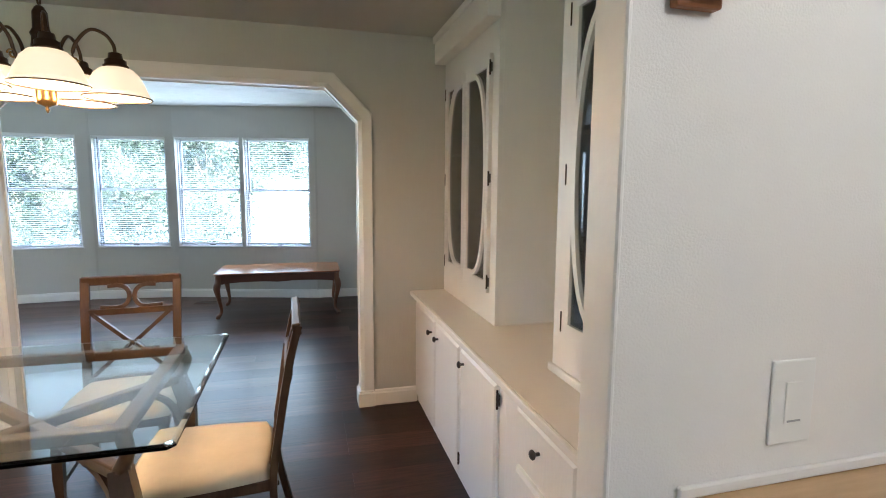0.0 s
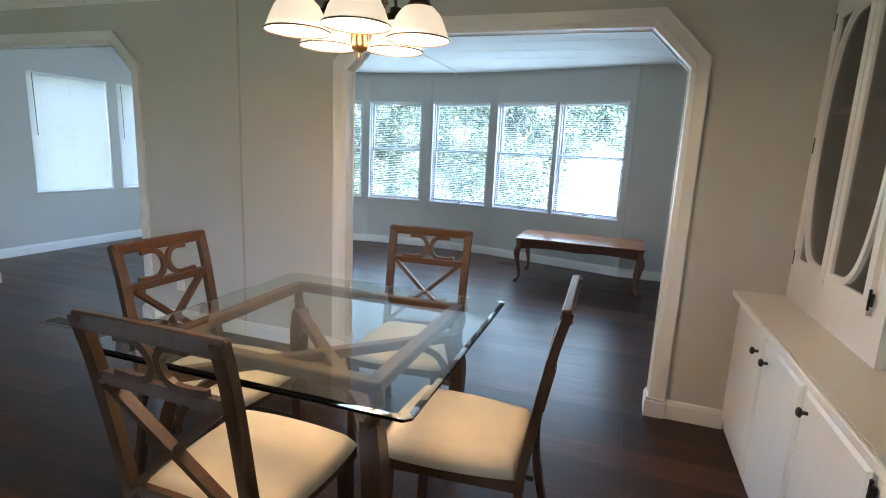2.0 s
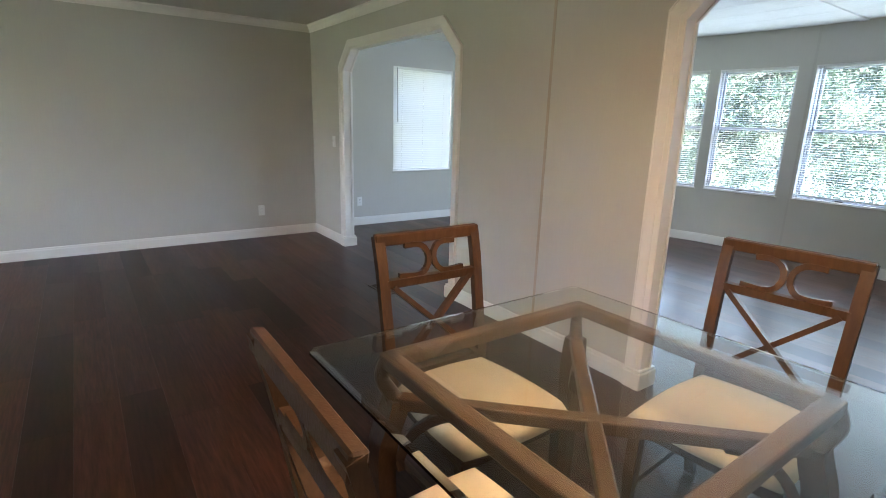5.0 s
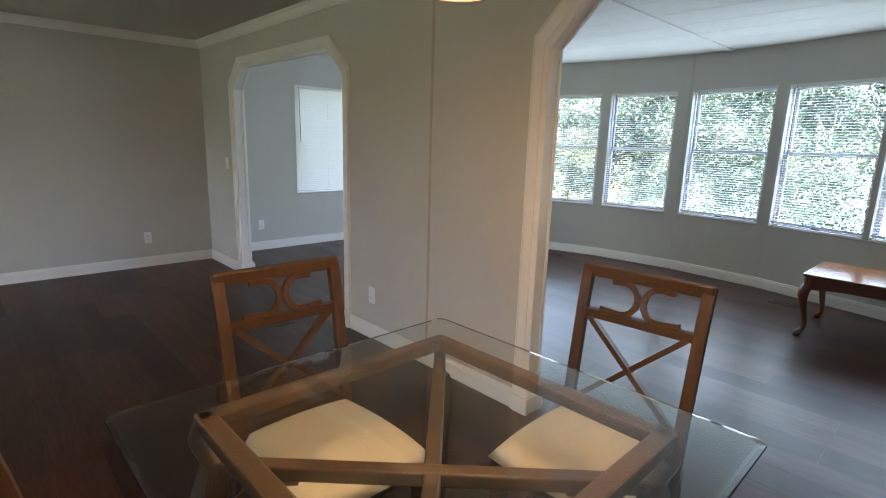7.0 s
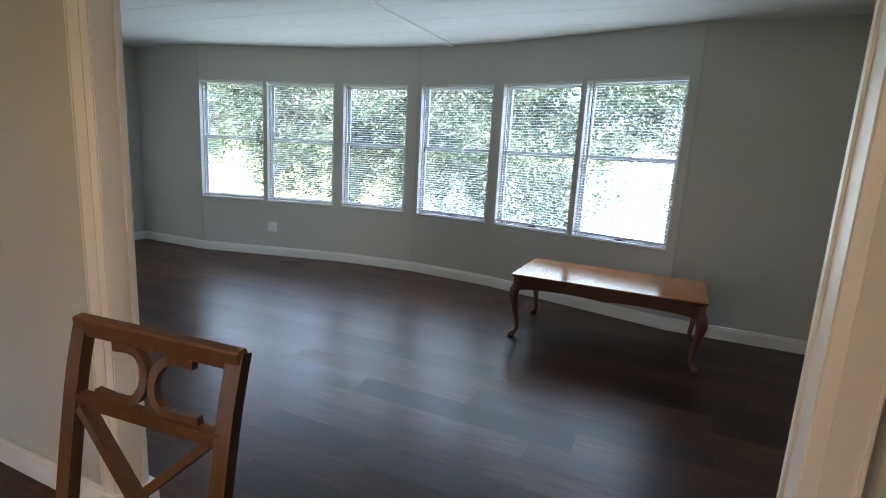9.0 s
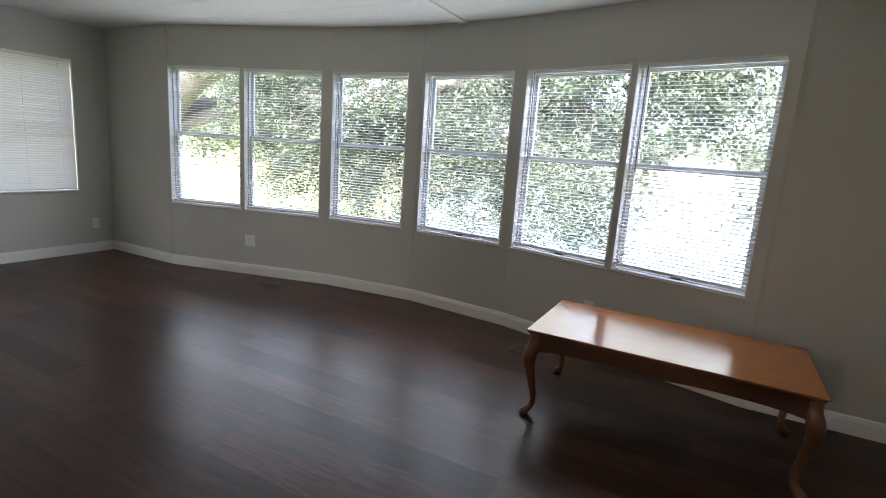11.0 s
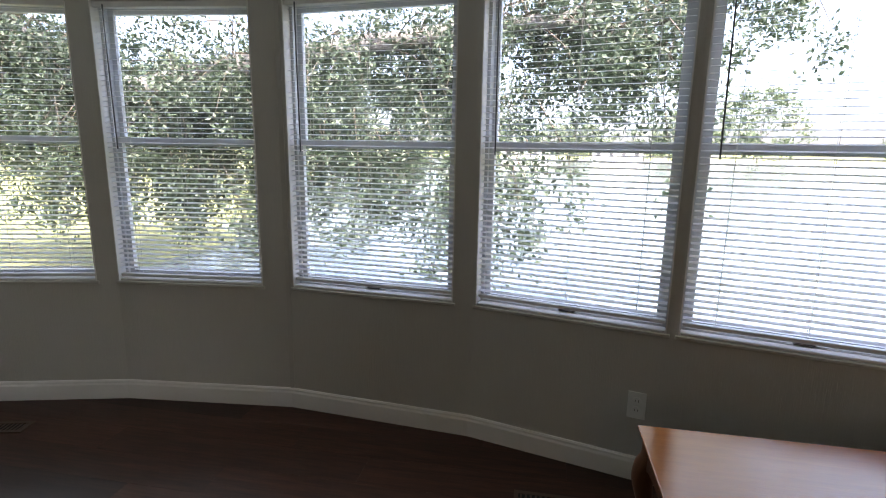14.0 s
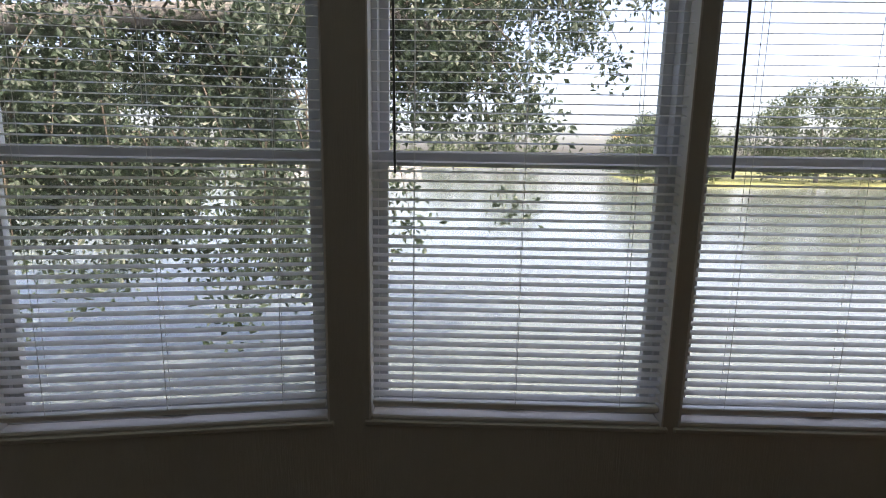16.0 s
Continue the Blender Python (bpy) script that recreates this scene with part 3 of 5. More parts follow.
for _i, (_k, _x0, _x1) in enumerate(WINDOWS):
    _a, _b = Vector(BAY[_k]), Vector(BAY[_k + 1])
    _w = (_x1 - _x0) / math.cos(math.atan2((_b - _a).y, (_b - _a).x))
    _m = bay_matrix(_k, _x0)
    window_unit("window_%d" % (_i + 1), _w, WIN_LOW, WIN_HIGH, WIN_MID, _m, "tall white double-hung window in the bay wall")
    blind(_w, WIN_LOW, WIN_HIGH, _m, 12.0, SLAT, "white mini blind lowered with open slats", wand=_i >= 2, gap=0.045 if _i > 2 else 0.032)
for _i, (_y0, _y1) in enumerate(END_WINDOWS):
    _m = pose(SUN_WEST, _y0, 0, 0, 0, 90)
    window_unit("window_%d" % (_i + 7), _y1 - _y0, 0.68, 2.01, 1.355, _m, "white double-hung window in the sunroom end wall")
    blind(_y1 - _y0, 0.68, 2.01, _m, 84.0, SLAT_SHUT, "white mini blind lowered with closed slats")
# Added, unseen: frames the opening that holds the rear fill lamp.
window_unit("window_9", 1.8, 0.65, 2.0, 1.325, pose(-1.7, SOUTH, 0, 0, 0, 180), "plain white unseen window, added in the rear wall for fill light")

# ---- hutch along the east wall ----
FACE, FAR_UP, NEAR_UP = 2.49, 2.675, 2.675
TOP = 0.746


def knob(parent, x, y, z):
    bm = bmesh.new()
    lathe(bm, [(0.006, 0.0), (0.006, 0.012), (0.009, 0.015), (0.0155, 0.02), (0.016, 0.025), (0.011, 0.03), (0.003, 0.032)], 14)
    bmesh.ops.transform(bm, matrix=pose(x, y, z, 0, -90, 0), verts=bm.verts)
    part("knob", bm, KNOB, parent, "small dark metal knob", True)


def hinge(parent, x, y, z, h=0.06):
    bm = bmesh.new()
    sweep(bm, [(x - 0.006, y, z - h / 2), (x - 0.006, y, z + h / 2)], (0.0045, 0.0045), sides=8)
    box(bm, x - 0.004, x + 0.002, y - 0.011, y + 0.011, z - h * 0.3, z + h * 0.3)
    part("hinge", bm, KNOB, parent, "dark metal hinge")


def slab_door(parent, y0, y1, z0, z1, name="cabinet_door"):
    """A flat lipped door with a chamfered edge, standing proud of the face."""
    bm = bmesh.new()
    x0, x1, c = FACE - 0.019, FACE, 0.012
    outer = [(y0, z0), (y1, z0), (y1, z1), (y0, z1)]
    inner = [(y0 + c, z0 + c), (y1 - c, z0 + c), (y1 - c, z1 - c), (y0 + c, z1 - c)]
    a = [bm.verts.new((x1, *p)) for p in outer]
    b = [bm.verts.new((x0 + 0.008, *p)) for p in outer]
    d = [bm.verts.new((x0, *p)) for p in inner]
    for k in range(4):
        j = (k + 1) % 4
        bm.faces.new((a[k], a[j], b[j], b[k]))
        bm.faces.new((b[k], b[j], d[j], d[k]))
    bm.faces.new(d)
    bm.faces.new(a[::-1])
    return part(name, bm, CABINET, parent)


def base_unit(y0, y1, label):
    u = tagged(empty("base_cabinet"), label, "cabinet", "hutch cabinets")
    bm = bmesh.new()
    box(bm, FACE, EAST, y0, y1, 0.06, TOP - 0.026)
    box(bm, FACE + 0.012, EAST, y0, y1, 0.0, 0.06)
    part("body", bm, CABINET, u)
    return u


_u = base_unit(3.975, 4.998, "white painted base cabinet with two slab doors")
_d = slab_door(_u, 4.445, 4.945, 0.075, 0.685)
knob(_d, FACE - 0.019, 4.505, 0.607)
_d = slab_door(_u, 3.995, 4.425, 0.075, 0.685)
knob(_d, FACE - 0.019, 4.362, 0.609)
hinge(_d, FACE - 0.008, 3.990, 0.14)
_u = base_unit(3.45, 3.974, "white painted base cabinet with one slab door")
_d = slab_door(_u, 3.515, 3.965, 0.075, 0.685)
knob(_d, FACE - 0.019, 3.908, 0.628)
for _z in (0.63, 0.16):
    hinge(_d, FACE - 0.008, 3.508, _z, 0.075)
_u = base_unit(2.48, 3.449, "white painted base cabinet with stacked drawers")
for _z0, _z1 in ((0.50, 0.69), (0.288, 0.476), (0.075, 0.264)):
    for _y0, _y1 in ((2.93, 3.325), (2.50, 2.89)):
        _d = slab_door(_u, _y0, _y1, _z0, _z1, "drawer_front")
        knob(_d, FACE - 0.019, (_y0 + _y1) / 2 + 0.015, (_z0 + _z1) / 2 + 0.018)

_w = tagged(empty("worktop"), "cream painted continuous hutch worktop", "worktop")
part("slab", block(2.462, EAST - 0.001, 2.478, 4.999, TOP - 0.024, TOP, 0.002), COUNTER, _w)
part("front_edge", block(2.447, 2.4618, 2.478, 4.999, TOP - 0.030, TOP + 0.001, 0.006, 2), COUNTER, _w, "rounded cream front lip")


def glass_leaf(parent, xf, y0, y1, z0, z1, bulge):
    """A glazed door whose muntin follows half an oval. bulge: the side (in y) to which the curve swells."""
    door = bmesh.new()
    xa, xb, s = xf - 0.019, xf - 0.001, 0.042
    rail = 0.055
    box(door, xa, xb, y0, y0 + s, z0, z1)
    box(door, xa, xb, y1 - s, y1, z0, z1)
    box(door, xa, xb, y0 + s, y1 - s, z0, z0 + rail)
    box(door, xa, xb, y0 + s, y1 - s, z1 - rail, z1)
    leaf = part("cabinet_door", door, CABINET, parent)
    gy0, gy1, gz0, gz1 = y0 + s, y1 - s, z0 + rail, z1 - rail
    flat, crest = (gy0, gy1) if bulge > 0 else (gy1, gy0)
    pts = []
    for k in range(25):
        a = -math.pi / 2 + math.pi * k / 24
        ex = math.copysign(abs(math.cos(a)) ** 0.5, math.cos(a)) if abs(math.cos(a)) > 1e-6 else 0.0
        pts.append((xa + 0.008, flat + (crest - flat) * (0.03 + 0.95 * ex), (gz0 + gz1) / 2 + (gz1 - gz0) / 2 * 0.99 * math.sin(a)))
    bm = bmesh.new()
    sweep(bm, pts, (0.0125, 0.011), up=(1, 0, 0))
    part("oval_muntin", bm, CABINET, leaf, "curved white muntin")
    g = part("pane", block(xa + 0.010, xa + 0.013, gy0 - 0.004, gy1 + 0.004, gz0 - 0.004, gz1 + 0.004, 0), CABINET_GLASS, leaf, "reflecting glass, its grey tint dims the cabinet inside")
    g.visible_shadow = False
    return leaf


def upper_unit(xf, y0, y1, leaves, z1, label):
    u = tagged(empty("hutch_cabinet"), label, "cabinet", "hutch cabinets")
    zb = TOP + 0.001
    t = 0.02
    part("side_panel", block(xf + 0.0205, EAST - 0.001, y0, y0 + t, zb, z1, 0.001), CABINET, u)
    part("side_panel", block(xf + 0.0205, EAST - 0.001, y1 - t, y1, zb, z1, 0.001), CABINET, u)
    part("back_panel", block(EAST - 0.015, EAST - 0.001, y0 + t, y1 - t, zb, z1, 0), CABINET, u)
    part("bottom_panel", block(xf + 0.021, EAST - 0.0155, y0 + t, y1 - t, 0.90, 0.92, 0), CABINET, u)
    part("top_panel", block(xf + 0.021, EAST - 0.0155, y0 + t, y1 - t, z1 - t, z1, 0), CABINET, u)
    f = bmesh.new()
    lo, hi = min(a for a, b, c in leaves), max(b for a, b, c in leaves)
    box(f, xf - 0.001, xf + 0.02, y0, lo + 0.012, zb, z1)
    box(f, xf - 0.001, xf + 0.02, hi - 0.012, y1, zb, z1)
    box(f, xf - 0.001, xf + 0.02, lo + 0.012, hi - 0.012, zb, 0.915)
    box(f, xf - 0.001, xf + 0.02, lo + 0.012, hi - 0.012, 2.00, z1)
    part("face_frame", f, CABINET, u)
    for z in (1.25, 1.60):
        part("shelf", block(xf + 0.03, EAST - 0.016, y0 + t, y1 - t, z, z + 0.018, 0.002), CABINET, u)
    for a, b, bulge in leaves:
        leaf = glass_leaf(u, xf, a, b, 0.895, 2.035, bulge)
        yh = b + 0.004 if bulge > 0 else a - 0.004
        for z in (0.95, 1.455, 1.97):
            hinge(leaf, xf - 0.012, yh, z, 0.07)
    return u


upper_unit(FAR_UP, 4.063, 4.998, [(4.145, 4.525, -1), (4.535, 4.915, 1)], DINING_TOP - 0.002, "white upper hutch cabinet with two oval glazed doors")
upper_unit(NEAR_UP, 2.48, 3.465, [(2.60, 2.985, -1), (2.995, 3.375, 1)], DINING_TOP - 0.002, "white upper hutch cabinet with oval glazed doors, reflecting windows")
_bm = block(2.655, 2.6735, 2.481, 3.47, TOP + 0.001, TOP + 0.030, 0.006, 2)
tagged(link("hutch_moulding", _bm, CABINET), "white moulding at the foot of the hutch", "moulding")


def fascia():
    f = tagged(empty("hutch_fascia"), "white painted cornice board above the hutch", "cornice")
    part("board", block(2.603, FAR_UP - 0.003, 4.04, 4.997, 2.165, DINING_TOP - 0.003, 0.004), CABINET, f)
    part("moulding", block(2.588, 2.6025, 4.03, 4.996, 2.285, DINING_TOP - 0.004, 0.006, 2), CABINET, f)


fascia()


# ---- glass table ----
def dining_table():
    t = tagged(empty("dining_table", 0.916, 3.730, 0, 0.5), "square glass dining table on a brown wooden base", "table")
    g = bmesh.new()
    h, zt, th, bv = 0.525, 0.752, 0.012, 0.015
    c = 0.018

    def ring(s, z):
        k = c * s / h
        p = [(-s + k, -s), (s - k, -s), (s, -s + k), (s, s - k), (s - k, s), (-s + k, s), (-s, s - k), (-s, -s + k)]
        return [g.verts.new((x + 0.025, y - 0.028, z)) for x, y in p]
    rs = [ring(h - 0.001, zt - th), ring(h, zt - th + 0.001), ring(h, zt - 0.003), ring(h - bv, zt)]
    for a, b in zip(rs, rs[1:]):
        for i in range(8):
            g.faces.new((a[i], a[(i + 1) % 8], b[(i + 1) % 8], b[i]))
    g.faces.new(rs[0][::-1])
    g.faces.new(rs[-1])
    top = part("tabletop", g, TABLE_GLASS, t, "clear green-edged glass with a bevelled rim")
    top.visible_shadow = False
    e, zf = 0.374, 0.716
    for k in range(4):
        r = pose(0, 0, 0, 0, 0, 90 * k)
        bm = bmesh.new()
        sweep(bm, [(-e - 0.02, -e, zf), (e + 0.02, -e, zf)], (0.024, 0.019))
        rounded(bm, 0.007, 2)
        bmesh.ops.transform(bm, matrix=r, verts=bm.verts)
        part("frame_rail", bm, TABLE_WOOD, t)
        # leg: neck curling from the frame's corner to the leg head, then the leg down to the floor
        d = 0.7071
        bm = bmesh.new()
        prof = [(0.0, 0.722, 0.024), (0.012, 0.69, 0.022), (0.016, 0.66, 0.02), (0.0, 0.625, 0.022), (-0.010, 0.60, 0.027)]
        pts = smooth_path([(-(e + o) * 1.0, -(e + o) * 1.0, z) for o, z, w in prof], 4)
        ws = np.interp(np.linspace(0, 1, len(pts)), np.linspace(0, 1, len(prof)), [w for o, z, w in prof])
        sweep(bm, pts, [(w, w) for w in ws], up=(d, -d, 0), sides=10)
        bmesh.ops.transform(bm, matrix=r, verts=bm.verts)
        part("neck", bm, TABLE_WOOD, t, "", True)
        bm = bmesh.new()
        prof = [(-0.012, 0.612, 0.026), (-0.004, 0.56, 0.029), (0.012, 0.48, 0.030), (0.014, 0.36, 0.027), (0.006, 0.18, 0.024), (0.004, 0.0, 0.021)]
        pts = smooth_path([(-(e + o), -(e + o), z) for o, z, w in prof], 4)
        ws = np.interp(np.linspace(0, 1, len(pts)), np.linspace(0, 1, len(prof)), [w for o, z, w in prof])
        sweep(bm, pts, [(w, w) for w in ws], up=(0, 1, 0))
        bmesh.ops.transform(bm, matrix=r, verts=bm.verts)
        part("leg", bm, TABLE_WOOD, t)
        bm = bmesh.new()
        arc = [(-e + 0.02 + 0.13 * (1 - math.cos(a)), -e + 0.02 + 0.13 * (1 - math.cos(a)), 0.40 + 0.18 * math.sin(a))
               for a in [math.pi / 2 * i / 8 for i in range(9)]]
        sweep(bm, arc, (0.011, 0.013))
        bmesh.ops.transform(bm, matrix=r, verts=bm.verts)
        part("bracket", bm, TABLE_WOOD, t, "curved wooden brace")
    for k, z in ((45, 0.600), (135, 0.598)):
        bm = bmesh.new()
        sweep(bm, [(-0.53, 0, z), (0.53, 0, z)], (0.021, 0.019))
        rounded(bm, 0.006, 2)
        bmesh.ops.transform(bm, matrix=pose(0, 0, 0, 0, 0, k), verts=bm.verts)
        part("stretcher", bm, TABLE_WOOD, t)
    return t


dining_table()


# ---- dining chair: faces +y, its origin on the floor below the back's top ----
def dining_chair():
    ch = tagged(empty("dining_chair"), "brown wooden dining chair with pierced back and cream fabric seat", "chair", "dining chairs round the glass table")
    half, top, seat_z = 0.217, 0.958, 0.455
    rake = 0.100          # how far the back leans from seat to top

    def back(x, z):
        f = max(0.0, (top - z) / (top - 0.40))
        return (x, rake * f ** 0.8 if z > 0.40 else rake - 0.0, z)
    for s in (-1, 1):
        bm = bmesh.new()
        zs = [top, 0.85, 0.72, 0.58, 0.45]
        pts = [back(s * (half - 0.016 - 0.012 * (top - z)), z) for z in zs]
        pts += [(s * (half - 0.022), rake - 0.010, 0.30), (s * (half - 0.020), rake - 0.045, 0.12), (s * (half - 0.018), rake - 0.075, 0.0)]
        sweep(bm, smooth_path(pts, 3), (0.0185, 0.0125), up=(0, 1, 0))
        part("back_post", bm, CHAIR_WOOD, ch)
    bm = bmesh.new()
    p, q = back(-half, top - 0.014), back(half, top - 0.014)
    sweep(bm, [p, q], (0.0135, 0.021), up=(0, 0.13, 1))
    rounded(bm, 0.004, 1)
    part("top_rail", bm, CHAIR_WOOD, ch)
    bm = bmesh.new()
    zr = 0.795
    sweep(bm, [back(-half + 0.03, zr), back(half - 0.03, zr)], (0.011, 0.015), up=(0, 0.13, 1))
    part("middle_rail", bm, CHAIR_WOOD, ch)
    for s in (-1, 1):   # two C-scrolls back to back between the top and the middle rail
        bm = bmesh.new()
        zc, r = (top - 0.036 + zr + 0.015) / 2, (top - 0.036 - zr - 0.015) / 2 - 0.003
        pts = [back(s * 0.105, zc + r - 0.002), back(s * 0.075, zc + r)]
        for k in range(9):
            a = math.pi / 2 + math.pi * k / 8
            pts.append(back(s * (0.060 + 0.050 * math.cos(a)), zc + r * math.sin(a)))
        pts += [back(s * 0.085, zc - r), back(s * 0.135, zc - r + 0.004)]
        sweep(bm, pts, (0.010, 0.0075), up=(0, 1, 0))
        part("scroll", bm, CHAIR_WOOD, ch, "C-shaped wooden scroll")
    for s in (-1, 1):
        bm = bmesh.new()
        a, b = back(s * 0.165, zr - 0.012), back(-s * 0.175, 0.475)
        off = Vector((0, 0.004 * s, 0))
        sweep(bm, [Vector(a) + off, Vector(b) + off], (0.009, 0.014), up=(0, 1, 0.1))
        part("cross_brace", bm, CHAIR_WOOD, ch)
    bm = bmesh.new()
    sweep(bm, [back(-half + 0.03, 0.465), back(half - 0.03, 0.465)], (0.011, 0.014), up=(0, 0.13, 1))
    part("lower_rail", bm, CHAIR_WOOD, ch)
    # seat frame and cushion
    bm = bmesh.new()
    fw, bw, y0, y1 = 0.222, 0.197, rake - 0.012, rake + 0.44
    prism(bm, [(-bw, y0), (bw, y0), (fw, y1), (-fw, y1)], "z", 0.385, 0.425)
    rounded(bm, 0.004, 1)
    part("seat_frame", bm, CHAIR_WOOD, ch)
    me = bmesh.new()
    n = 14
    rows = []
    for j in range(n + 1):
        v = -1 + 2 * j / n
        row = []
        for i in range(n + 1):
            u = -1 + 2 * i / n
            # squircle corners
            uu = u * math.sqrt(1 - 0.16 * v * v)
            vv = v * math.sqrt(1 - 0.16 * u * u)
            w = (bw + 0.012) + (fw + 0.02 - bw - 0.012) * (vv + 1) / 2
            e = min(1.0, (1 - max(abs(u), abs(v))) / 0.22)
            z = 0.428 + 0.042 * math.sqrt(max(0.0, 1 - (1 - e) ** 2)) + 0.012 * (1 - u * u) * (1 - v * v)
            row.append(me.verts.new((uu * w, y0 - 0.004 + (vv + 1) / 2 * (y1 - y0 + 0.03), z)))
        rows.append(row)
    for j in range(n):
        for i in range(n):
            me.faces.new((rows[j][i], rows[j][i + 1], rows[j + 1][i + 1], rows[j + 1][i]))
    rim = [rows[0][i] for i in range(n)] + [rows[j][n] for j in range(n)] + [rows[n][n - i] for i in range(n)] + [rows[n - j][0] for j in range(n)]
    low = [me.verts.new((v.co.x * 0.97, (v.co.y - 0.3) * 0.97 + 0.3, 0.4255)) for v in rim]
    for k in range(len(rim)):
        j = (k + 1) % len(rim)
        me.faces.new((rim[k], low[k], low[j], rim[j]))
    me.faces.new(low)
    part("seat", me, FABRIC, ch, "cream damask seat cushion", True)
    for s in (-1, 1):
        bm = bmesh.new()
        sweep(bm, smooth_path([(s * (fw - 0.028), y1 - 0.028, 0.385), (s * (fw - 0.026), y1 - 0.024, 0.22), (s * (fw - 0.028), y1 - 0.02, 0.0)], 3),
              [(0.019, 0.019)] * 4 + [(0.015, 0.015)] * 3, up=(0, 1, 0))
        part("front_leg", bm, CHAIR_WOOD, ch)
        bm = bmesh.new()
        sweep(bm, [(s * (bw - 0.005), rake - 0.01, 0.19), (s * (fw - 0.03), y1 - 0.03, 0.19)], (0.009, 0.011))
        part("side_stretcher", bm, CHAIR_WOOD, ch)
    return ch


_chair = dining_chair()
_chair.matrix_basis = pose(0.94, 2.965, 0, 0, 0, -0.5)
copy_thing(_chair, pose(0.962, 4.645, 0, 0, 0, 184.5))
copy_thing(_chair, pose(0.135, 3.735, 0, 0, 0, -90.5))
copy_thing(_chair, pose(1.770, 3.722, 0, 0, 0, 91.5))


# ---- coffee table in the sunroom ----
def coffee_table():
    t = tagged(empty("coffee_table", 1.51, 7.875, 0, -0.6), "polished cherry wood coffee table with curved legs", "table")
    L, W, zt = 0.655, 0.345, 0.485
    bm = block(-L, L, -W, W, zt - 0.008, zt, 0.004, 2)
    top = part("tabletop", bm, CT_WOOD, t)
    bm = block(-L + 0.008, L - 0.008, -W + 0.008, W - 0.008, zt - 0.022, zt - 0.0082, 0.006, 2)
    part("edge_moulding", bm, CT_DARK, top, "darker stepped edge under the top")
    ins, hang = 0.042, 0.118

    def apron(name, along, across, s):
        """A board with a scalloped lower edge, deepest where it meets the legs."""
        bm = bmesh.new()
        n = 18
        reach = along - ins - 0.025
        outline = []
        for k in range(n + 1):
            u = -1 + 2 * k / n
            outline.append((u * reach, zt - hang + 0.022 * (1 - abs(u) ** 5) - 0.010 * math.exp(-(u / 0.16) ** 2)))
        outline += [(reach, zt - 0.0225), (-reach, zt - 0.0225)]
        c = s * (across - ins + 0.008)
        prism(bm, outline, "y" if name == "apron" else "x", c - 0.010, c + 0.010)
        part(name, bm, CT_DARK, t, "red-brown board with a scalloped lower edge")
    for s in (-1, 1):
        apron("apron", L, W, s)
        apron("end_apron", W, L, s)
    for sx in (-1, 1):
        for sy in (-1, 1):
            bm = bmesh.new()
            prof = [(0.000, zt - 0.0225, 0.031), (0.001, zt - 0.08, 0.032), (0.012, zt - 0.125, 0.037), (0.017, zt - 0.17, 0.035), (0.008, 0.245, 0.026),
                    (-0.008, 0.15, 0.0195), (-0.016, 0.085, 0.0165), (-0.008, 0.045, 0.017), (0.012, 0.022, 0.024), (0.016, 0.010, 0.025), (0.012, 0.0, 0.020)]
            pts = smooth_path([(sx * (L - ins + o), sy * (W - ins + o), z) for o, z, w in prof], 3)
            ws = np.interp(np.linspace(0, 1, len(pts)), np.linspace(0, 1, len(prof)), [w for o, z, w in prof])
            sweep(bm, pts, [(w, w) for w in ws], up=(0, 1, 0), sides=12)
            part("leg", bm, CT_LEG, t, "curved cabriole leg", True)
    return t


coffee_table()


# ---- chandelier ----
LAMP_AT = (1.035, 3.72)


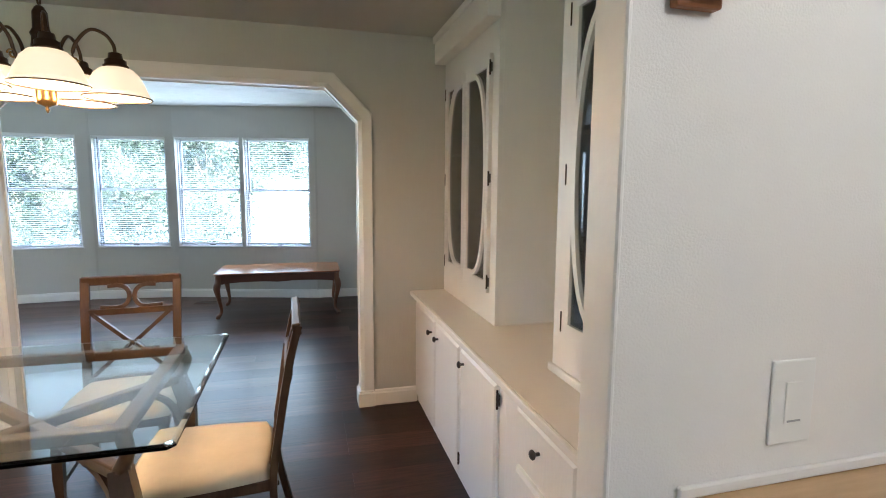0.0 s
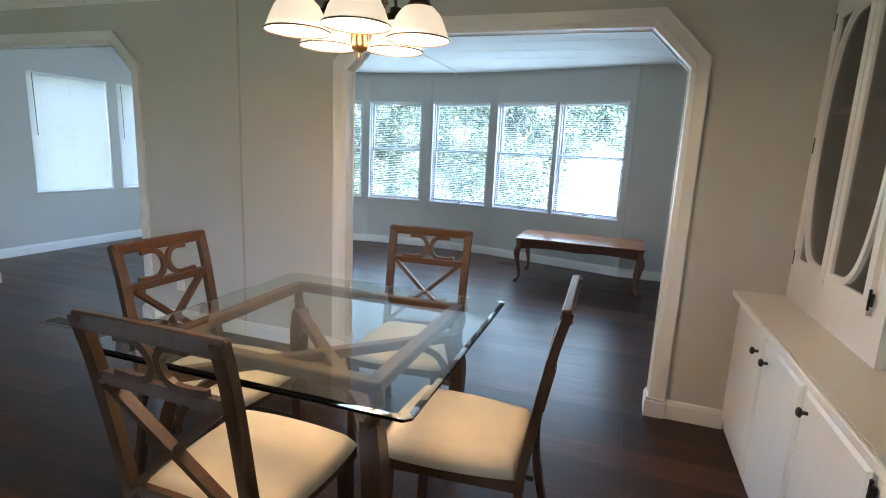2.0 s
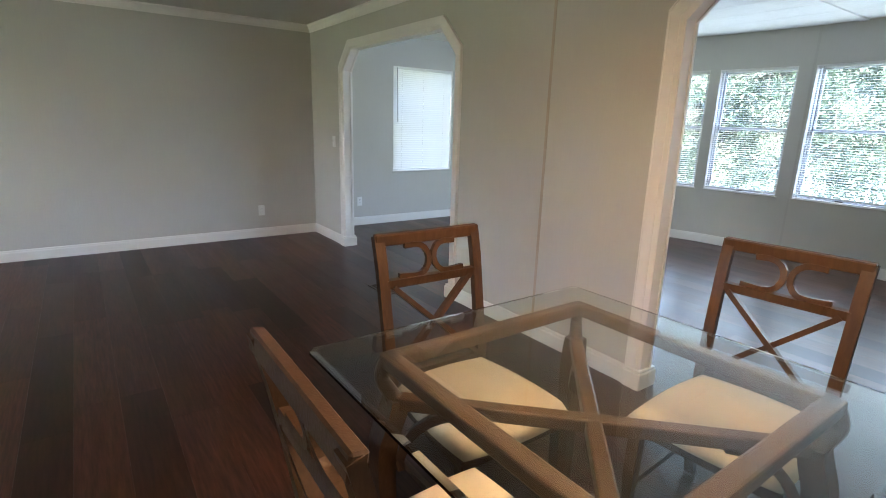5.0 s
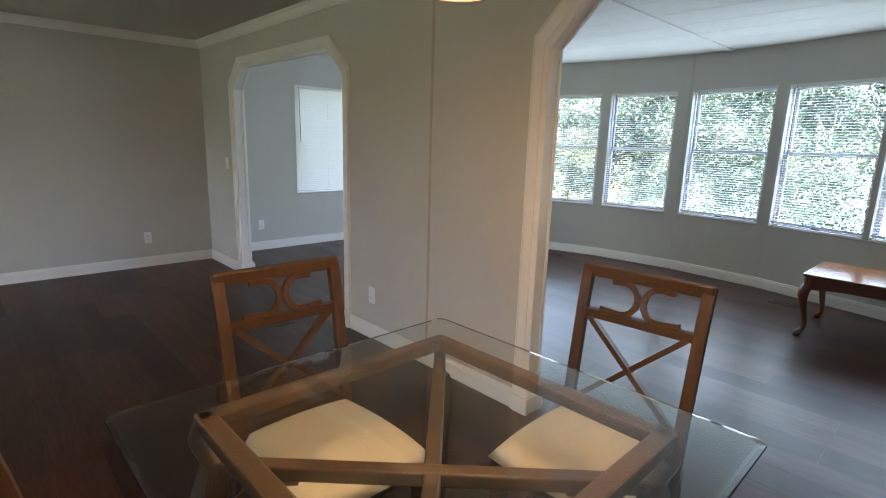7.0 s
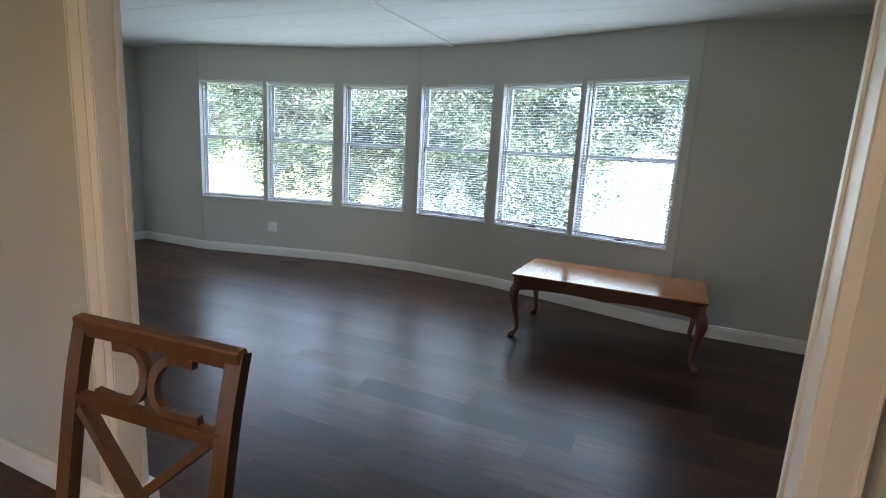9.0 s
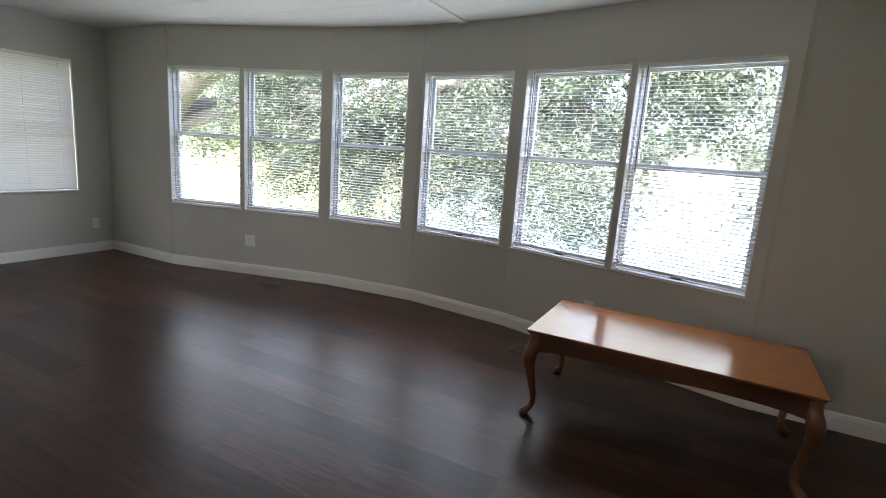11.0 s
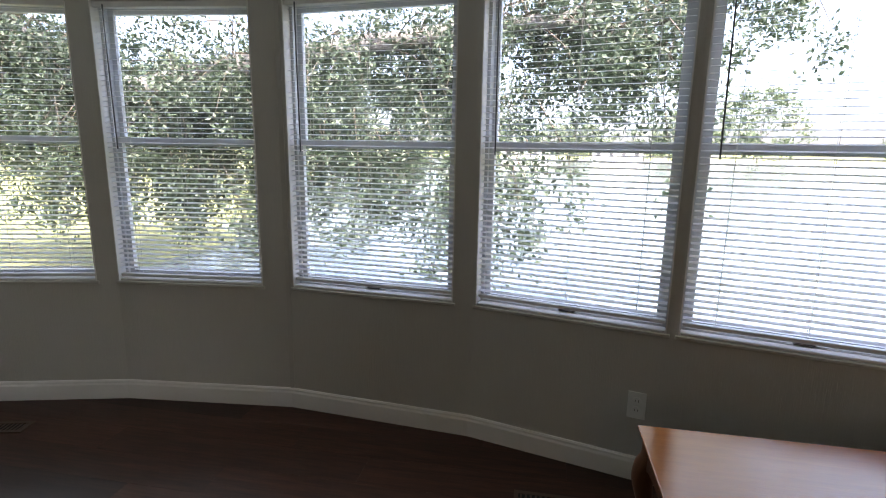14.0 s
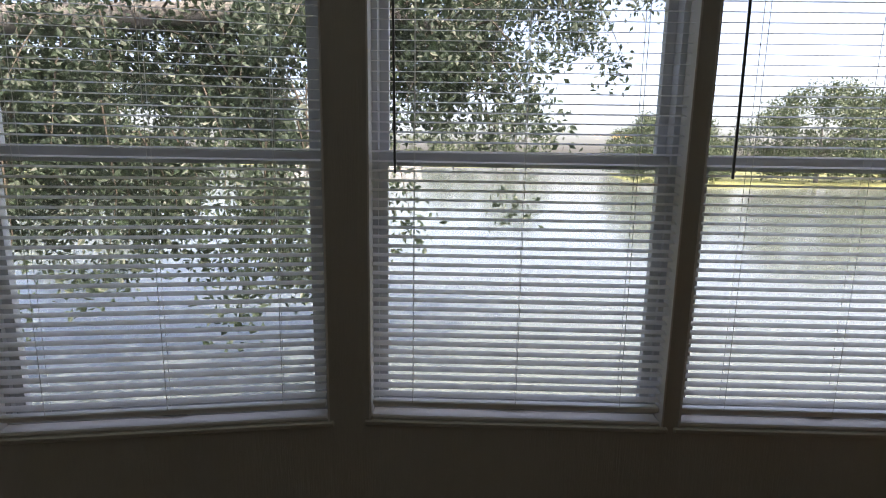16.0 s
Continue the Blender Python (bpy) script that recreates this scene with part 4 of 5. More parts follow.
def chandelier():
    c = tagged(empty("chandelier", LAMP_AT[0], LAMP_AT[1], 0), "bronze five-arm chandelier with lit white glass shades", "chandelier")
    bm = bmesh.new()
    lathe(bm, [(0.001, 1.632), (0.006, 1.642), (0.004, 1.65), (0.012, 1.654), (0.027, 1.66), (0.030, 1.675), (0.027, 1.715), (0.034, 1.722), (0.034, 1.73)], 20)
    part("finial", bm, BRASS, c, "fluted brass finial", True)
    bm = bmesh.new()
    lathe(bm, [(0.034, 1.73), (0.042, 1.74), (0.042, 1.795), (0.046, 1.80), (0.046, 1.815), (0.030, 1.825), (0.026, 1.86), (0.030, 1.87), (0.022, 1.885),
               (0.02, 1.935), (0.012, 1.95), (0.006, 1.955)], 20)
    part("column", bm, BRONZE, c, "", True)
    bm = bmesh.new()
    z = 1.955
    k = 0
    while z < DINING_TOP - 0.05:
        ring = []
        for q in range(9):
            a = 2 * math.pi * q / 8
            u, v = 0.010 * math.cos(a), 0.019 * math.sin(a)
            ring.append((u if k % 2 else 0, 0 if k % 2 else u, z + 0.019 + v))
        sweep(bm, ring, (0.003, 0.003), up=(0.3, 0.5, 0.2), sides=6)
        z += 0.031
        k += 1
    part("chain", bm, BRONZE, c, "", True)
    bm = bmesh.new()
    lathe(bm, [(0.02, DINING_TOP - 0.045), (0.055, DINING_TOP - 0.03), (0.065, DINING_TOP - 0.001)], 20)
    part("canopy", bm, BRONZE, c, "", True)
    for k in range(5):
        a = radians(-64.5 + 72 * k)
        ca, sa = math.cos(a), math.sin(a)
        R = 0.192

        def at(r, z):
            return (r * ca, r * sa, z)
        bm = bmesh.new()
        sweep(bm, smooth_path([at(0.030, 1.79), at(0.052, 1.768), at(0.070, 1.79), at(0.085, 1.85), at(0.125, 1.898), at(0.165, 1.89),
                               at(R - 0.004, 1.86), at(R, 1.83)], 5), (0.0055, 0.0055), sides=8)
        part("arm", bm, BRONZE, c, "", True)
        bm = bmesh.new()
        pts = [at(0.078 + 0.013 * math.cos(q) * (1 - q / 12), 1.795 + 0.015 * math.sin(q) * (1 - q / 12)) for q in [0.5 * i for i in range(16)]]
        sweep(bm, pts, (0.0032, 0.0032), sides=6)
        part("scroll", bm, BRASS, c, "small brass scroll", True)
        bm = bmesh.new()
        lathe(bm, [(0.008, 1.836), (0.019, 1.832), (0.022, 1.815), (0.031, 1.81), (0.031, 1.798), (0.037, 1.793), (0.037, 1.784)], 16, at(R, 0))
        part("socket_cap", bm, BRONZE, c, "", True)
        bm = bmesh.new()
        prof = [(0.034, 1.787), (0.047, 1.783), (0.065, 1.765), (0.079, 1.738), (0.090, 1.708), (0.0985, 1.692)]
        inner = [(r - 0.003, z) for r, z in prof[::-1]]
        lathe(bm, prof + inner, 32, at(R, 0), cap=False)
        sh = part("shade", bm, SHADE_GLASS, c, "white frosted bell glass shade", True)
        bm = bmesh.new()
        ring = [(R * ca + 0.0985 * math.cos(q), R * sa + 0.0985 * math.sin(q), 1.6905) for q in [2 * math.pi * i / 36 for i in range(37)]]
        sweep(bm, ring, (0.0028, 0.0028), sides=6)
        part("rim", bm, BRONZE, sh, "thin dark rim", True)
        bm = bmesh.new()
        lathe(bm, [(0.012, 1.77), (0.014, 1.755), (0.024, 1.735), (0.026, 1.72), (0.018, 1.703), (0.004, 1.698)], 14, at(R, 0))
        b = part("bulb", bm, BULB, c, "lit bulb", True)
        ld = bpy.data.lights.new("lamp", "POINT")
        ld.energy = 0.22
        ld.color = (1.0, 0.60, 0.28)
        ld.shadow_soft_size = 0.05
        lo = new("lamp", ld)
        lo.location = (LAMP_AT[0] + R * ca, LAMP_AT[1] + R * sa, 1.683)
    return c


chandelier()


# ---- small things on walls and floors ----
def outlet(m, label, name="wall_outlet", w=0.07, h=0.115, kind="outlet"):
    o = tagged(empty(name), label, "outlet" if kind != "switch" else "switch")
    o.matrix_basis = m
    bm = block(-w / 2, w / 2, -0.006, 0, -h / 2, h / 2, 0.0025, 2)
    part("plate", bm, WHITE_PLASTIC, o)
    if kind == "outlet":
        for z in (-0.02, 0.02):
            b = bmesh.new()
            lathe(b, [(0.017, 0), (0.016, 0.002)], 16)
            bmesh.ops.transform(b, matrix=pose(0, -0.006, z, 90), verts=b.verts)
            s = part("socket", b, WHITE_PLASTIC, o)
            # Slots are black bars: the darkness in the holes is put into colour.
            g = bmesh.new()
            for x in (-0.006, 0.006):
                box(g, x - 0.001, x + 0.001, -0.0088, -0.0078, z - 0.004, z + 0.005)
            part("slots", g, BLACK, s)
    elif kind == "switch":
        part("toggle", block(-0.005, 0.005, -0.016, -0.006, -0.006, 0.012, 0.002), WHITE_PLASTIC, o)
    elif kind == "rocker":
        part("rocker", block(-0.017, 0.017, -0.0085, -0.006, -0.034, 0.034, 0.0015), WHITE_PLASTIC, o)
        g = bmesh.new()
        box(g, -0.012, 0.014, -0.0095, -0.0087, -0.031, -0.028)
        part("print", g, GREY_PRINT, o, "grey printed mark")
    return o


outlet(pose(-1.11, FRONT, 0.315), "white wall outlet low on the greige wall")
outlet(pose(-3.62, FRONT, 1.10), "white light switch beside a doorway", "light_switch", kind="switch")
outlet(pose(WEST, 4.36, 0.305, 0, 0, 90), "white wall outlet low on the living room wall")
outlet(pose(SUN_WEST, 5.64, 0.31, 0, 0, 90), "white wall outlet on the sunroom end wall")
outlet(pose(SUN_WEST, 8.22, 0.32, 0, 0, 90), "white wall outlet in the sunroom corner")
_m = bay_matrix(1, -2.42)
outlet(_m @ pose(0, 0, 0.345), "white wall outlet below the bay windows", w=0.11)
_m = bay_matrix(4, 0.93)
outlet(_m @ pose(0.02, 0, 0.33), "white wall outlet behind the coffee table")
outlet(pose(2.532, 2.412, 1.083), "white rocker switch plate above the kitchen counter", "light_switch", 0.082, 0.135, "rocker")


def register(x, y, rz, w, d):
    v = tagged(empty("floor_vent", x, y, 0, rz), "brown metal floor vent with narrow slots", "floor vent")
    bm = bmesh.new()
    for a in ((-w / 2, w / 2, -d / 2, -d / 2 + 0.018), (-w / 2, w / 2, d / 2 - 0.018, d / 2), (-w / 2, -w / 2 + 0.018, -d / 2 + 0.018, d / 2 - 0.018),
              (w / 2 - 0.018, w / 2, -d / 2 + 0.018, d / 2 - 0.018)):
        box(bm, a[0], a[1], a[2], a[3], 0.0005, 0.006)
    part("frame", bm, VENT_METAL, v)
    # Black sheet under the slats: the duct's shade is put into its colour.
    part("duct_shade", block(-w / 2 + 0.018, w / 2 - 0.018, -d / 2 + 0.018, d / 2 - 0.018, 0.0004, 0.0012, 0), BLACK, v)
    n = max(6, int((w - 0.036) / 0.019))
    for k in range(n):
        xx = -w / 2 + 0.018 + (w - 0.036) * (k + 0.5) / n
        part("slat", block(xx - 0.0035, xx + 0.0035, -d / 2 + 0.018, d / 2 - 0.018, 0.0012, 0.005, 0), VENT_METAL, v)


register(0.61, 8.43, 0, 0.27, 0.12)
register(-1.87, 4.65, 0, 0.29, 0.14)
register(-1.97, 8.46, 14, 0.27, 0.10)

# kitchen counter beside the start
_k = tagged(empty("kitchen_counter"), "light butcher block kitchen counter on a white base", "counter")
part("countertop", block(2.33, KITCHEN_EAST - 0.01, 1.80, 2.41, 0.914, 0.951, 0.004, 2), BUTCHER, _k)
part("body", block(2.36, KITCHEN_EAST - 0.01, 1.86, 2.41, 0.0, 0.914, 0.003), CABINET, _k, "white painted cabinet body")
_bm = block(2.33, KITCHEN_EAST - 0.01, 2.402, 2.4115, 0.952, 0.972, 0.003)
tagged(link("backsplash_strip", _bm, TRIM), "white painted strip behind the counter", "trim", kind="structure")
_k = tagged(empty("kitchen_wall_cabinet"), "white kitchen wall cabinet with a plain underside", "cabinet")
part("body", block(2.73, 3.5, 2.08, 2.411, 1.39, 2.2, 0.003), CABINET, _k)


def hook_block():
    h = tagged(empty("wall_hook", 2.305, 2.412, 1.652), "reddish wooden wall hook hung on a nail", "hook")
    part("plate", block(-0.035, 0.035, -0.018, 0, -0.01, 0.09, 0.004, 2), HOOK_WOOD, h)
    part("peg", block(-0.012, 0.048, -0.06, -0.018, 0.008, 0.03, 0.005, 2), HOOK_WOOD, h)


hook_block()


def kitchen_fill_light():
    """Added, unseen flush ceiling light of the kitchen, behind the start of the walk."""
    f = tagged(empty("ceiling_light", 2.65, 1.3, DINING_TOP), "round white flush ceiling light, unseen, added to light the kitchen", "ceiling light")
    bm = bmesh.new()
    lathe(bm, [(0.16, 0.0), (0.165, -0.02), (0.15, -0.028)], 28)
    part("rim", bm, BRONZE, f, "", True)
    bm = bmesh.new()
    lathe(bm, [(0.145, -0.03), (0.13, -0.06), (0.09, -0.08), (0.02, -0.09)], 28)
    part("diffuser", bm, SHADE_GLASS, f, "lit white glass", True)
    ld = bpy.data.lights.new("kitchen_fill_lamp", "POINT")
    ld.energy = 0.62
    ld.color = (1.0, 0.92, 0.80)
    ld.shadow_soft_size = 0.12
    new("kitchen_fill_lamp", ld).location = (2.65, 1.3, DINING_TOP - 0.23)


kitchen_fill_light()

# ---- outdoors ----
def lake_level(x, y):
    """1 inside the lake, 0 on land."""
    near = 10.9 if x > -4.4 else 10.9 + (-4.4 - x) * 2.6
    far = 165 - 110 / (1 + math.exp(-max(-60.0, min(60.0, (x - 0.62 * (y - 7.5) + 2) / 3.0))))
    east = 150
    d = min(y - near, far - y, east - x)
    return max(0.0, min(1.0, d / 2.5 + 0.5))


def outdoors():
    xs = sorted(set([round(v, 2) for v in np.concatenate([np.linspace(-700, -60, 9), np.linspace(-60, 60, 61), np.linspace(60, 700, 9)])]))
    ys = sorted(set([round(v, 2) for v in np.concatenate([np.linspace(-300, -12, 6), np.linspace(-12, 30, 43), np.linspace(30, 160, 66), np.linspace(160, 1500, 9)])]))
    bm = bmesh.new()
    grid = []
    for y in ys:
        row = []
        for x in xs:
            k = lake_level(x, y)
            z = -0.72 - 1.3 * k + (0.12 * noise.noise((x * 0.13, y * 0.13, 0)) if k < 1 else 0)
            if -6 < x < 5 and -3 < y < 10:
                z = -0.72
            row.append(bm.verts.new((x, y, z)))
        grid.append(row)
    for j in range(len(ys) - 1):
        for i in range(len(xs) - 1):
            bm.faces.new((grid[j][i], grid[j][i + 1], grid[j + 1][i + 1], grid[j + 1][i]))
    tagged(link("ground", bm, GRASS, smooth=True), "mown green lawn running down to the lake", "lawn", kind="structure")
    bm = bmesh.new()
    v = [bm.verts.new(c) for c in ((-160, 9.5, -1.12), (160, 9.5, -1.12), (160, 190, -1.12), (-160, 190, -1.12))]
    bm.faces.new(v)
    tagged(link("water", bm, WATER), "calm lake water mirroring the bright sky", "lake", kind="structure")


outdoors()


def leaf_mesh(name, centres, per, spread, size, seed, droop=0.0):
    """Many small folded leaves scattered round twig centres."""
    rng = np.random.default_rng(seed)
    c = np.repeat(np.array(centres), per, axis=0)
    n = len(c)
    off = rng.normal(0, 1, (n, 3)) * spread
    off[:, 2] -= np.abs(rng.normal(0, 1, n)) * droop
    p = c + off
    d = rng.normal(0, 1, (n, 3))
    d[:, 2] -= 0.35
    d /= np.linalg.norm(d, axis=1)[:, None]
    u = np.cross(d, rng.normal(0, 1, (n, 3)))
    u /= np.linalg.norm(u, axis=1)[:, None]
    w = np.cross(d, u)
    s = size * rng.uniform(0.6, 1.3, (n, 1))
    a, b = p - d * s * 0.5, p + d * s * 0.5
    l, r = p + u * s * 0.24 + w * s * 0.06, p - u * s * 0.24 + w * s * 0.06
    verts = np.stack([a, l, b, r], axis=1).reshape(-1, 3)
    faces = np.arange(n * 4).reshape(-1, 4)
    tri = np.concatenate([faces[:, [0, 1, 2]], faces[:, [0, 2, 3]]])
    me = bpy.data.meshes.new(name)
    me.from_pydata(verts.tolist(), [], tri.tolist())
    return me


def oak():
    rng = random.Random(5)
    t = tagged(empty("oak_tree", -9.6, 12.6, -0.8), "large live oak with grey limbs spreading over the shore", "tree")
    base = Vector((-9.6, 12.6, -0.8))
    bm = bmesh.new()
    trunk = smooth_path([(-0.62, 0, -0.3), (-0.52, 0, 0.8), (-0.48, 0, 1.8), (-0.40, 0.05, 2.6), (-0.1, 0.1, 3.4), (0.2, 0.2, 4.5)], 4)
    sweep(bm, trunk, [(0.53 - 0.22 * i / (len(trunk) - 1),) * 2 for i in range(len(trunk))], up=(0, 1, 0), sides=12)
    part("trunk", bm, BARK, t, "", True)
    centres = []
    limbs = [
        [(-0.45, 0.05, 2.0), (0.15, 0.1, 2.75), (1.1, 0.15, 3.45), (2.1, 0.3, 3.75), (2.9, 0.4, 3.5), (3.5, 0.4, 3.0), (4.6, 0.4, 2.85), (6.5, 0.4, 3.2), (8.6, 0.6, 3.5), (10.2, 0.4, 3.6), (11.2, 0.3, 3.4)],
        [(-0.2, 0.1, 3.1), (2.6, 1.4, 4.6), (5.2, 2.2, 5.6), (8.4, 2.4, 5.6), (10.8, 2.2, 5.2), (11.8, 1.8, 4.8)],
        [(-0.4, 0.2, 2.2), (1.6, 1.6, 3.0), (3.5, 2.6, 3.2), (5.6, 3.2, 2.7), (7.4, 3.0, 2.1)],
        [(0.0, 0.1, 3.6), (0.2, -1.2, 5.2), (1.8, -1.6, 6.2), (4.5, -1.2, 6.6), (8.0, -0.6, 6.3)],
        [(0.1, 0.2, 4.0), (-1.5, 1.0, 5.4), (-3.5, 1.6, 5.9)],
        [(-0.4, 0.1, 2.6), (2.0, 3.2, 3.4), (4.4, 5.0, 3.6), (7.2, 5.4, 3.5), (9.2, 5.0, 3.2)],
        [(0.1, 0.2, 4.2), (1.5, 1.2, 6.6), (3.0, 1.8, 8.0)],
        [(10.2, 0.4, 3.6), (11.6, 0.6, 4.25), (12.4, 0.9, 4.55), (13.0, 1.0, 4.4)],
    ]
    for k, pts in enumerate(limbs):
        path = smooth_path(pts, 6)
        bm = bmesh.new()
        r0 = (0.36, 0.26, 0.17, 0.20, 0.16, 0.18, 0.17, 0.03)[k]
        m = len(path)
        sweep(bm, path, [(r0 * (1 - 0.85 * i / (m - 1)) + 0.012,) * 2 for i in range(m)], up=(0, 1, 0), sides=8)
        part("limb", bm, BARK, t, "", True)
        bm = bmesh.new()
        for i in range((18, 9, 7, 5, 5, 7, 5, 5)[k], m):
            for q in range((8, 7, 9, 6, 2, 9, 3, 2)[k]):
                p = path[i]
                d = Vector((rng.uniform(-0.4, 1.0), rng.uniform(-1, 1), rng.uniform(-0.8, 0.4))).normalized()
                ln = rng.uniform(0.5, 1.5)
                mid = p + d * ln * 0.5 + Vector((rng.uniform(-0.15, 0.15), rng.uniform(-0.15, 0.15), rng.uniform(0.02, 0.22)))
                tip = p + d * ln + Vector((0, 0, -0.18 * ln))
                sweep(bm, smooth_path([p, mid, tip], 2), [(0.016, 0.016), (0.012, 0.012), (0.008, 0.008), (0.005, 0.005), (0.002, 0.002)], up=(0.2, 1, 0.1), sides=4)
                for f in (0.55, 0.95):
                    centres.append(tuple(p + (tip - p) * f + Vector((rng.gauss(0, 0.12), rng.gauss(0, 0.12), rng.gauss(0, 0.10)))))
        part("branches", bm, TWIG, t)
    # hanging sprays on the house side
    bm = bmesh.new()
    for i in range(119):
        x = rng.uniform(2.3, 9.6) if i < 110 else rng.uniform(9.3, 10.1)
        y = rng.uniform(-0.6, 2.2) if i < 110 else rng.uniform(-1.2, -0.2)
        z0 = (rng.uniform(1.9, 3.6) if i < 110 else rng.uniform(2.0, 3.1)) - 0.03 * x
        ln = rng.uniform(0.7, 2.3)
        p, q = Vector((x, y, z0)), Vector((x + rng.uniform(-0.3, 0.5), y + rng.uniform(-0.3, 0.2), max(z0 - ln, rng.uniform(0.9, 1.4))))
        sweep(bm, [p, (p + q) / 2 + Vector((0.1, 0, 0)), q], [(0.008, 0.008), (0.005, 0.005), (0.002, 0.002)], up=(0.2, 1, 0.1), sides=4)
        for f in (0.25, 0.6, 0.95):
            centres.append(tuple(p + (q - p) * f))
    part("hanging_twigs", bm, TWIG, t)
    me = leaf_mesh("crown", centres, 84, 0.115, 0.080, 3, 0.05)
    me.materials.append(LEAF)
    ob = new("crown", me)
    ob.parent = t
    ob["label"] = "small dark green glossy leaves"


oak()


def far_tree(name, x, y, h, w, seed, label, n=110, per=45):
    rng = random.Random(seed)
    t = tagged(empty(name, x, y, -0.8), label, "tree", "trees on the far bank")
    bm = bmesh.new()
    sweep(bm, smooth_path([(0, 0, -0.3), (0.1, 0, h * 0.25), (0, 0.1, h * 0.6)], 3), [(0.3 - 0.03 * i, 0.3 - 0.03 * i) for i in range(7)], up=(0, 1, 0), sides=8)
    for k in range(5):
        a = rng.uniform(0, 6.28)
        sweep(bm, [(0, 0, h * 0.3), (0.25 * w * math.cos(a), 0.25 * w * math.sin(a), h * 0.55), (0.4 * w * math.cos(a), 0.4 * w * math.sin(a), h * 0.7)],
              [(0.14, 0.14), (0.09, 0.09), (0.03, 0.03)], up=(0.1, 1, 0.2), sides=6)
    part("trunk", bm, BARK, t)
    cs = []
    for k in range(n):
        a, r, q = rng.uniform(0, 6.28), rng.uniform(0.2, 1.0) ** 0.5, rng.uniform(0, 1)
        prof = math.sin(math.pi * (0.22 + 0.72 * q)) ** 0.55
        cs.append((r * prof * w * 0.5 * math.cos(a), r * prof * w * 0.5 * math.sin(a), h * (0.10 + 0.86 * q)))
    me = leaf_mesh("crown", cs, per, h * 0.05, h * (0.055 if per < 60 else 0.035), seed)
    me.materials.append(FAR_LEAF)
    ob = new("crown", me)
    ob.parent = t


FAR = [(62.5, 61, 12, 19), (80, 62, 12, 17), (40.5, 61, 8.2, 13), (50.5, 66, 5, 7), (64, 172, 21, 26), (44, 176, 15, 20), (70, 97, 13, 12), (62, 104, 9, 10), (18, 172, 10, 16), (6, 174, 11, 18), (-8, 176, 12, 19), (-24, 176, 11, 18),
       (-40, 176, 13, 19), (32, 170, 10, 15), (-58, 178, 13, 21), (14, 184, 13, 16), (-16, 188, 14, 18), (-80, 172, 14, 22),
       (-26, 44, 9, 11), (-34, 36, 9, 12), (-22, 62, 10, 13), (-44, 50, 11, 14), (-30, 24, 7, 9)]
for _i, (_x, _y, _h, _w) in enumerate(FAR):
    far_tree("broadleaf_tree", _x, _y, _h, _w, 20 + _i, "round green broadleaf tree on the far bank" if _y > 60 else "green broadleaf tree on the lawn", 150 if _i < 4 else 80, 130 if _i < 4 else 45)


def far_house(x, y, w, rz):
    h = tagged(empty("lake_house", x, y, -0.75, rz), "low white house with grey roof across the lake", "house")
    part("wall", block(-w / 2, w / 2, -3, 3, 0, 2.6, 0), SIDING, h)
    bm = bmesh.new()
    prism(bm, [(-3.6, 2.6), (3.6, 2.6), (0, 4.3)], "x", -w / 2 - 0.4, w / 2 + 0.4)
    part("roof", bm, ROOF, h)
    for k in range(4):
        xx = -w / 2 + w * (k + 0.5) / 4
        part("window", block(xx - 0.6, xx + 0.6, -3.03, -2.99, 0.9, 2.0, 0), DARK_PLASTIC, h)


far_house(-2, 169, 16, 0)
far_house(24, 167, 14, -8)

# ---- floor planks ----
PLANK_W, PLANK_L, PLANK_T = 0.182, 1.22, 0.008
PLANK_MESH = {}


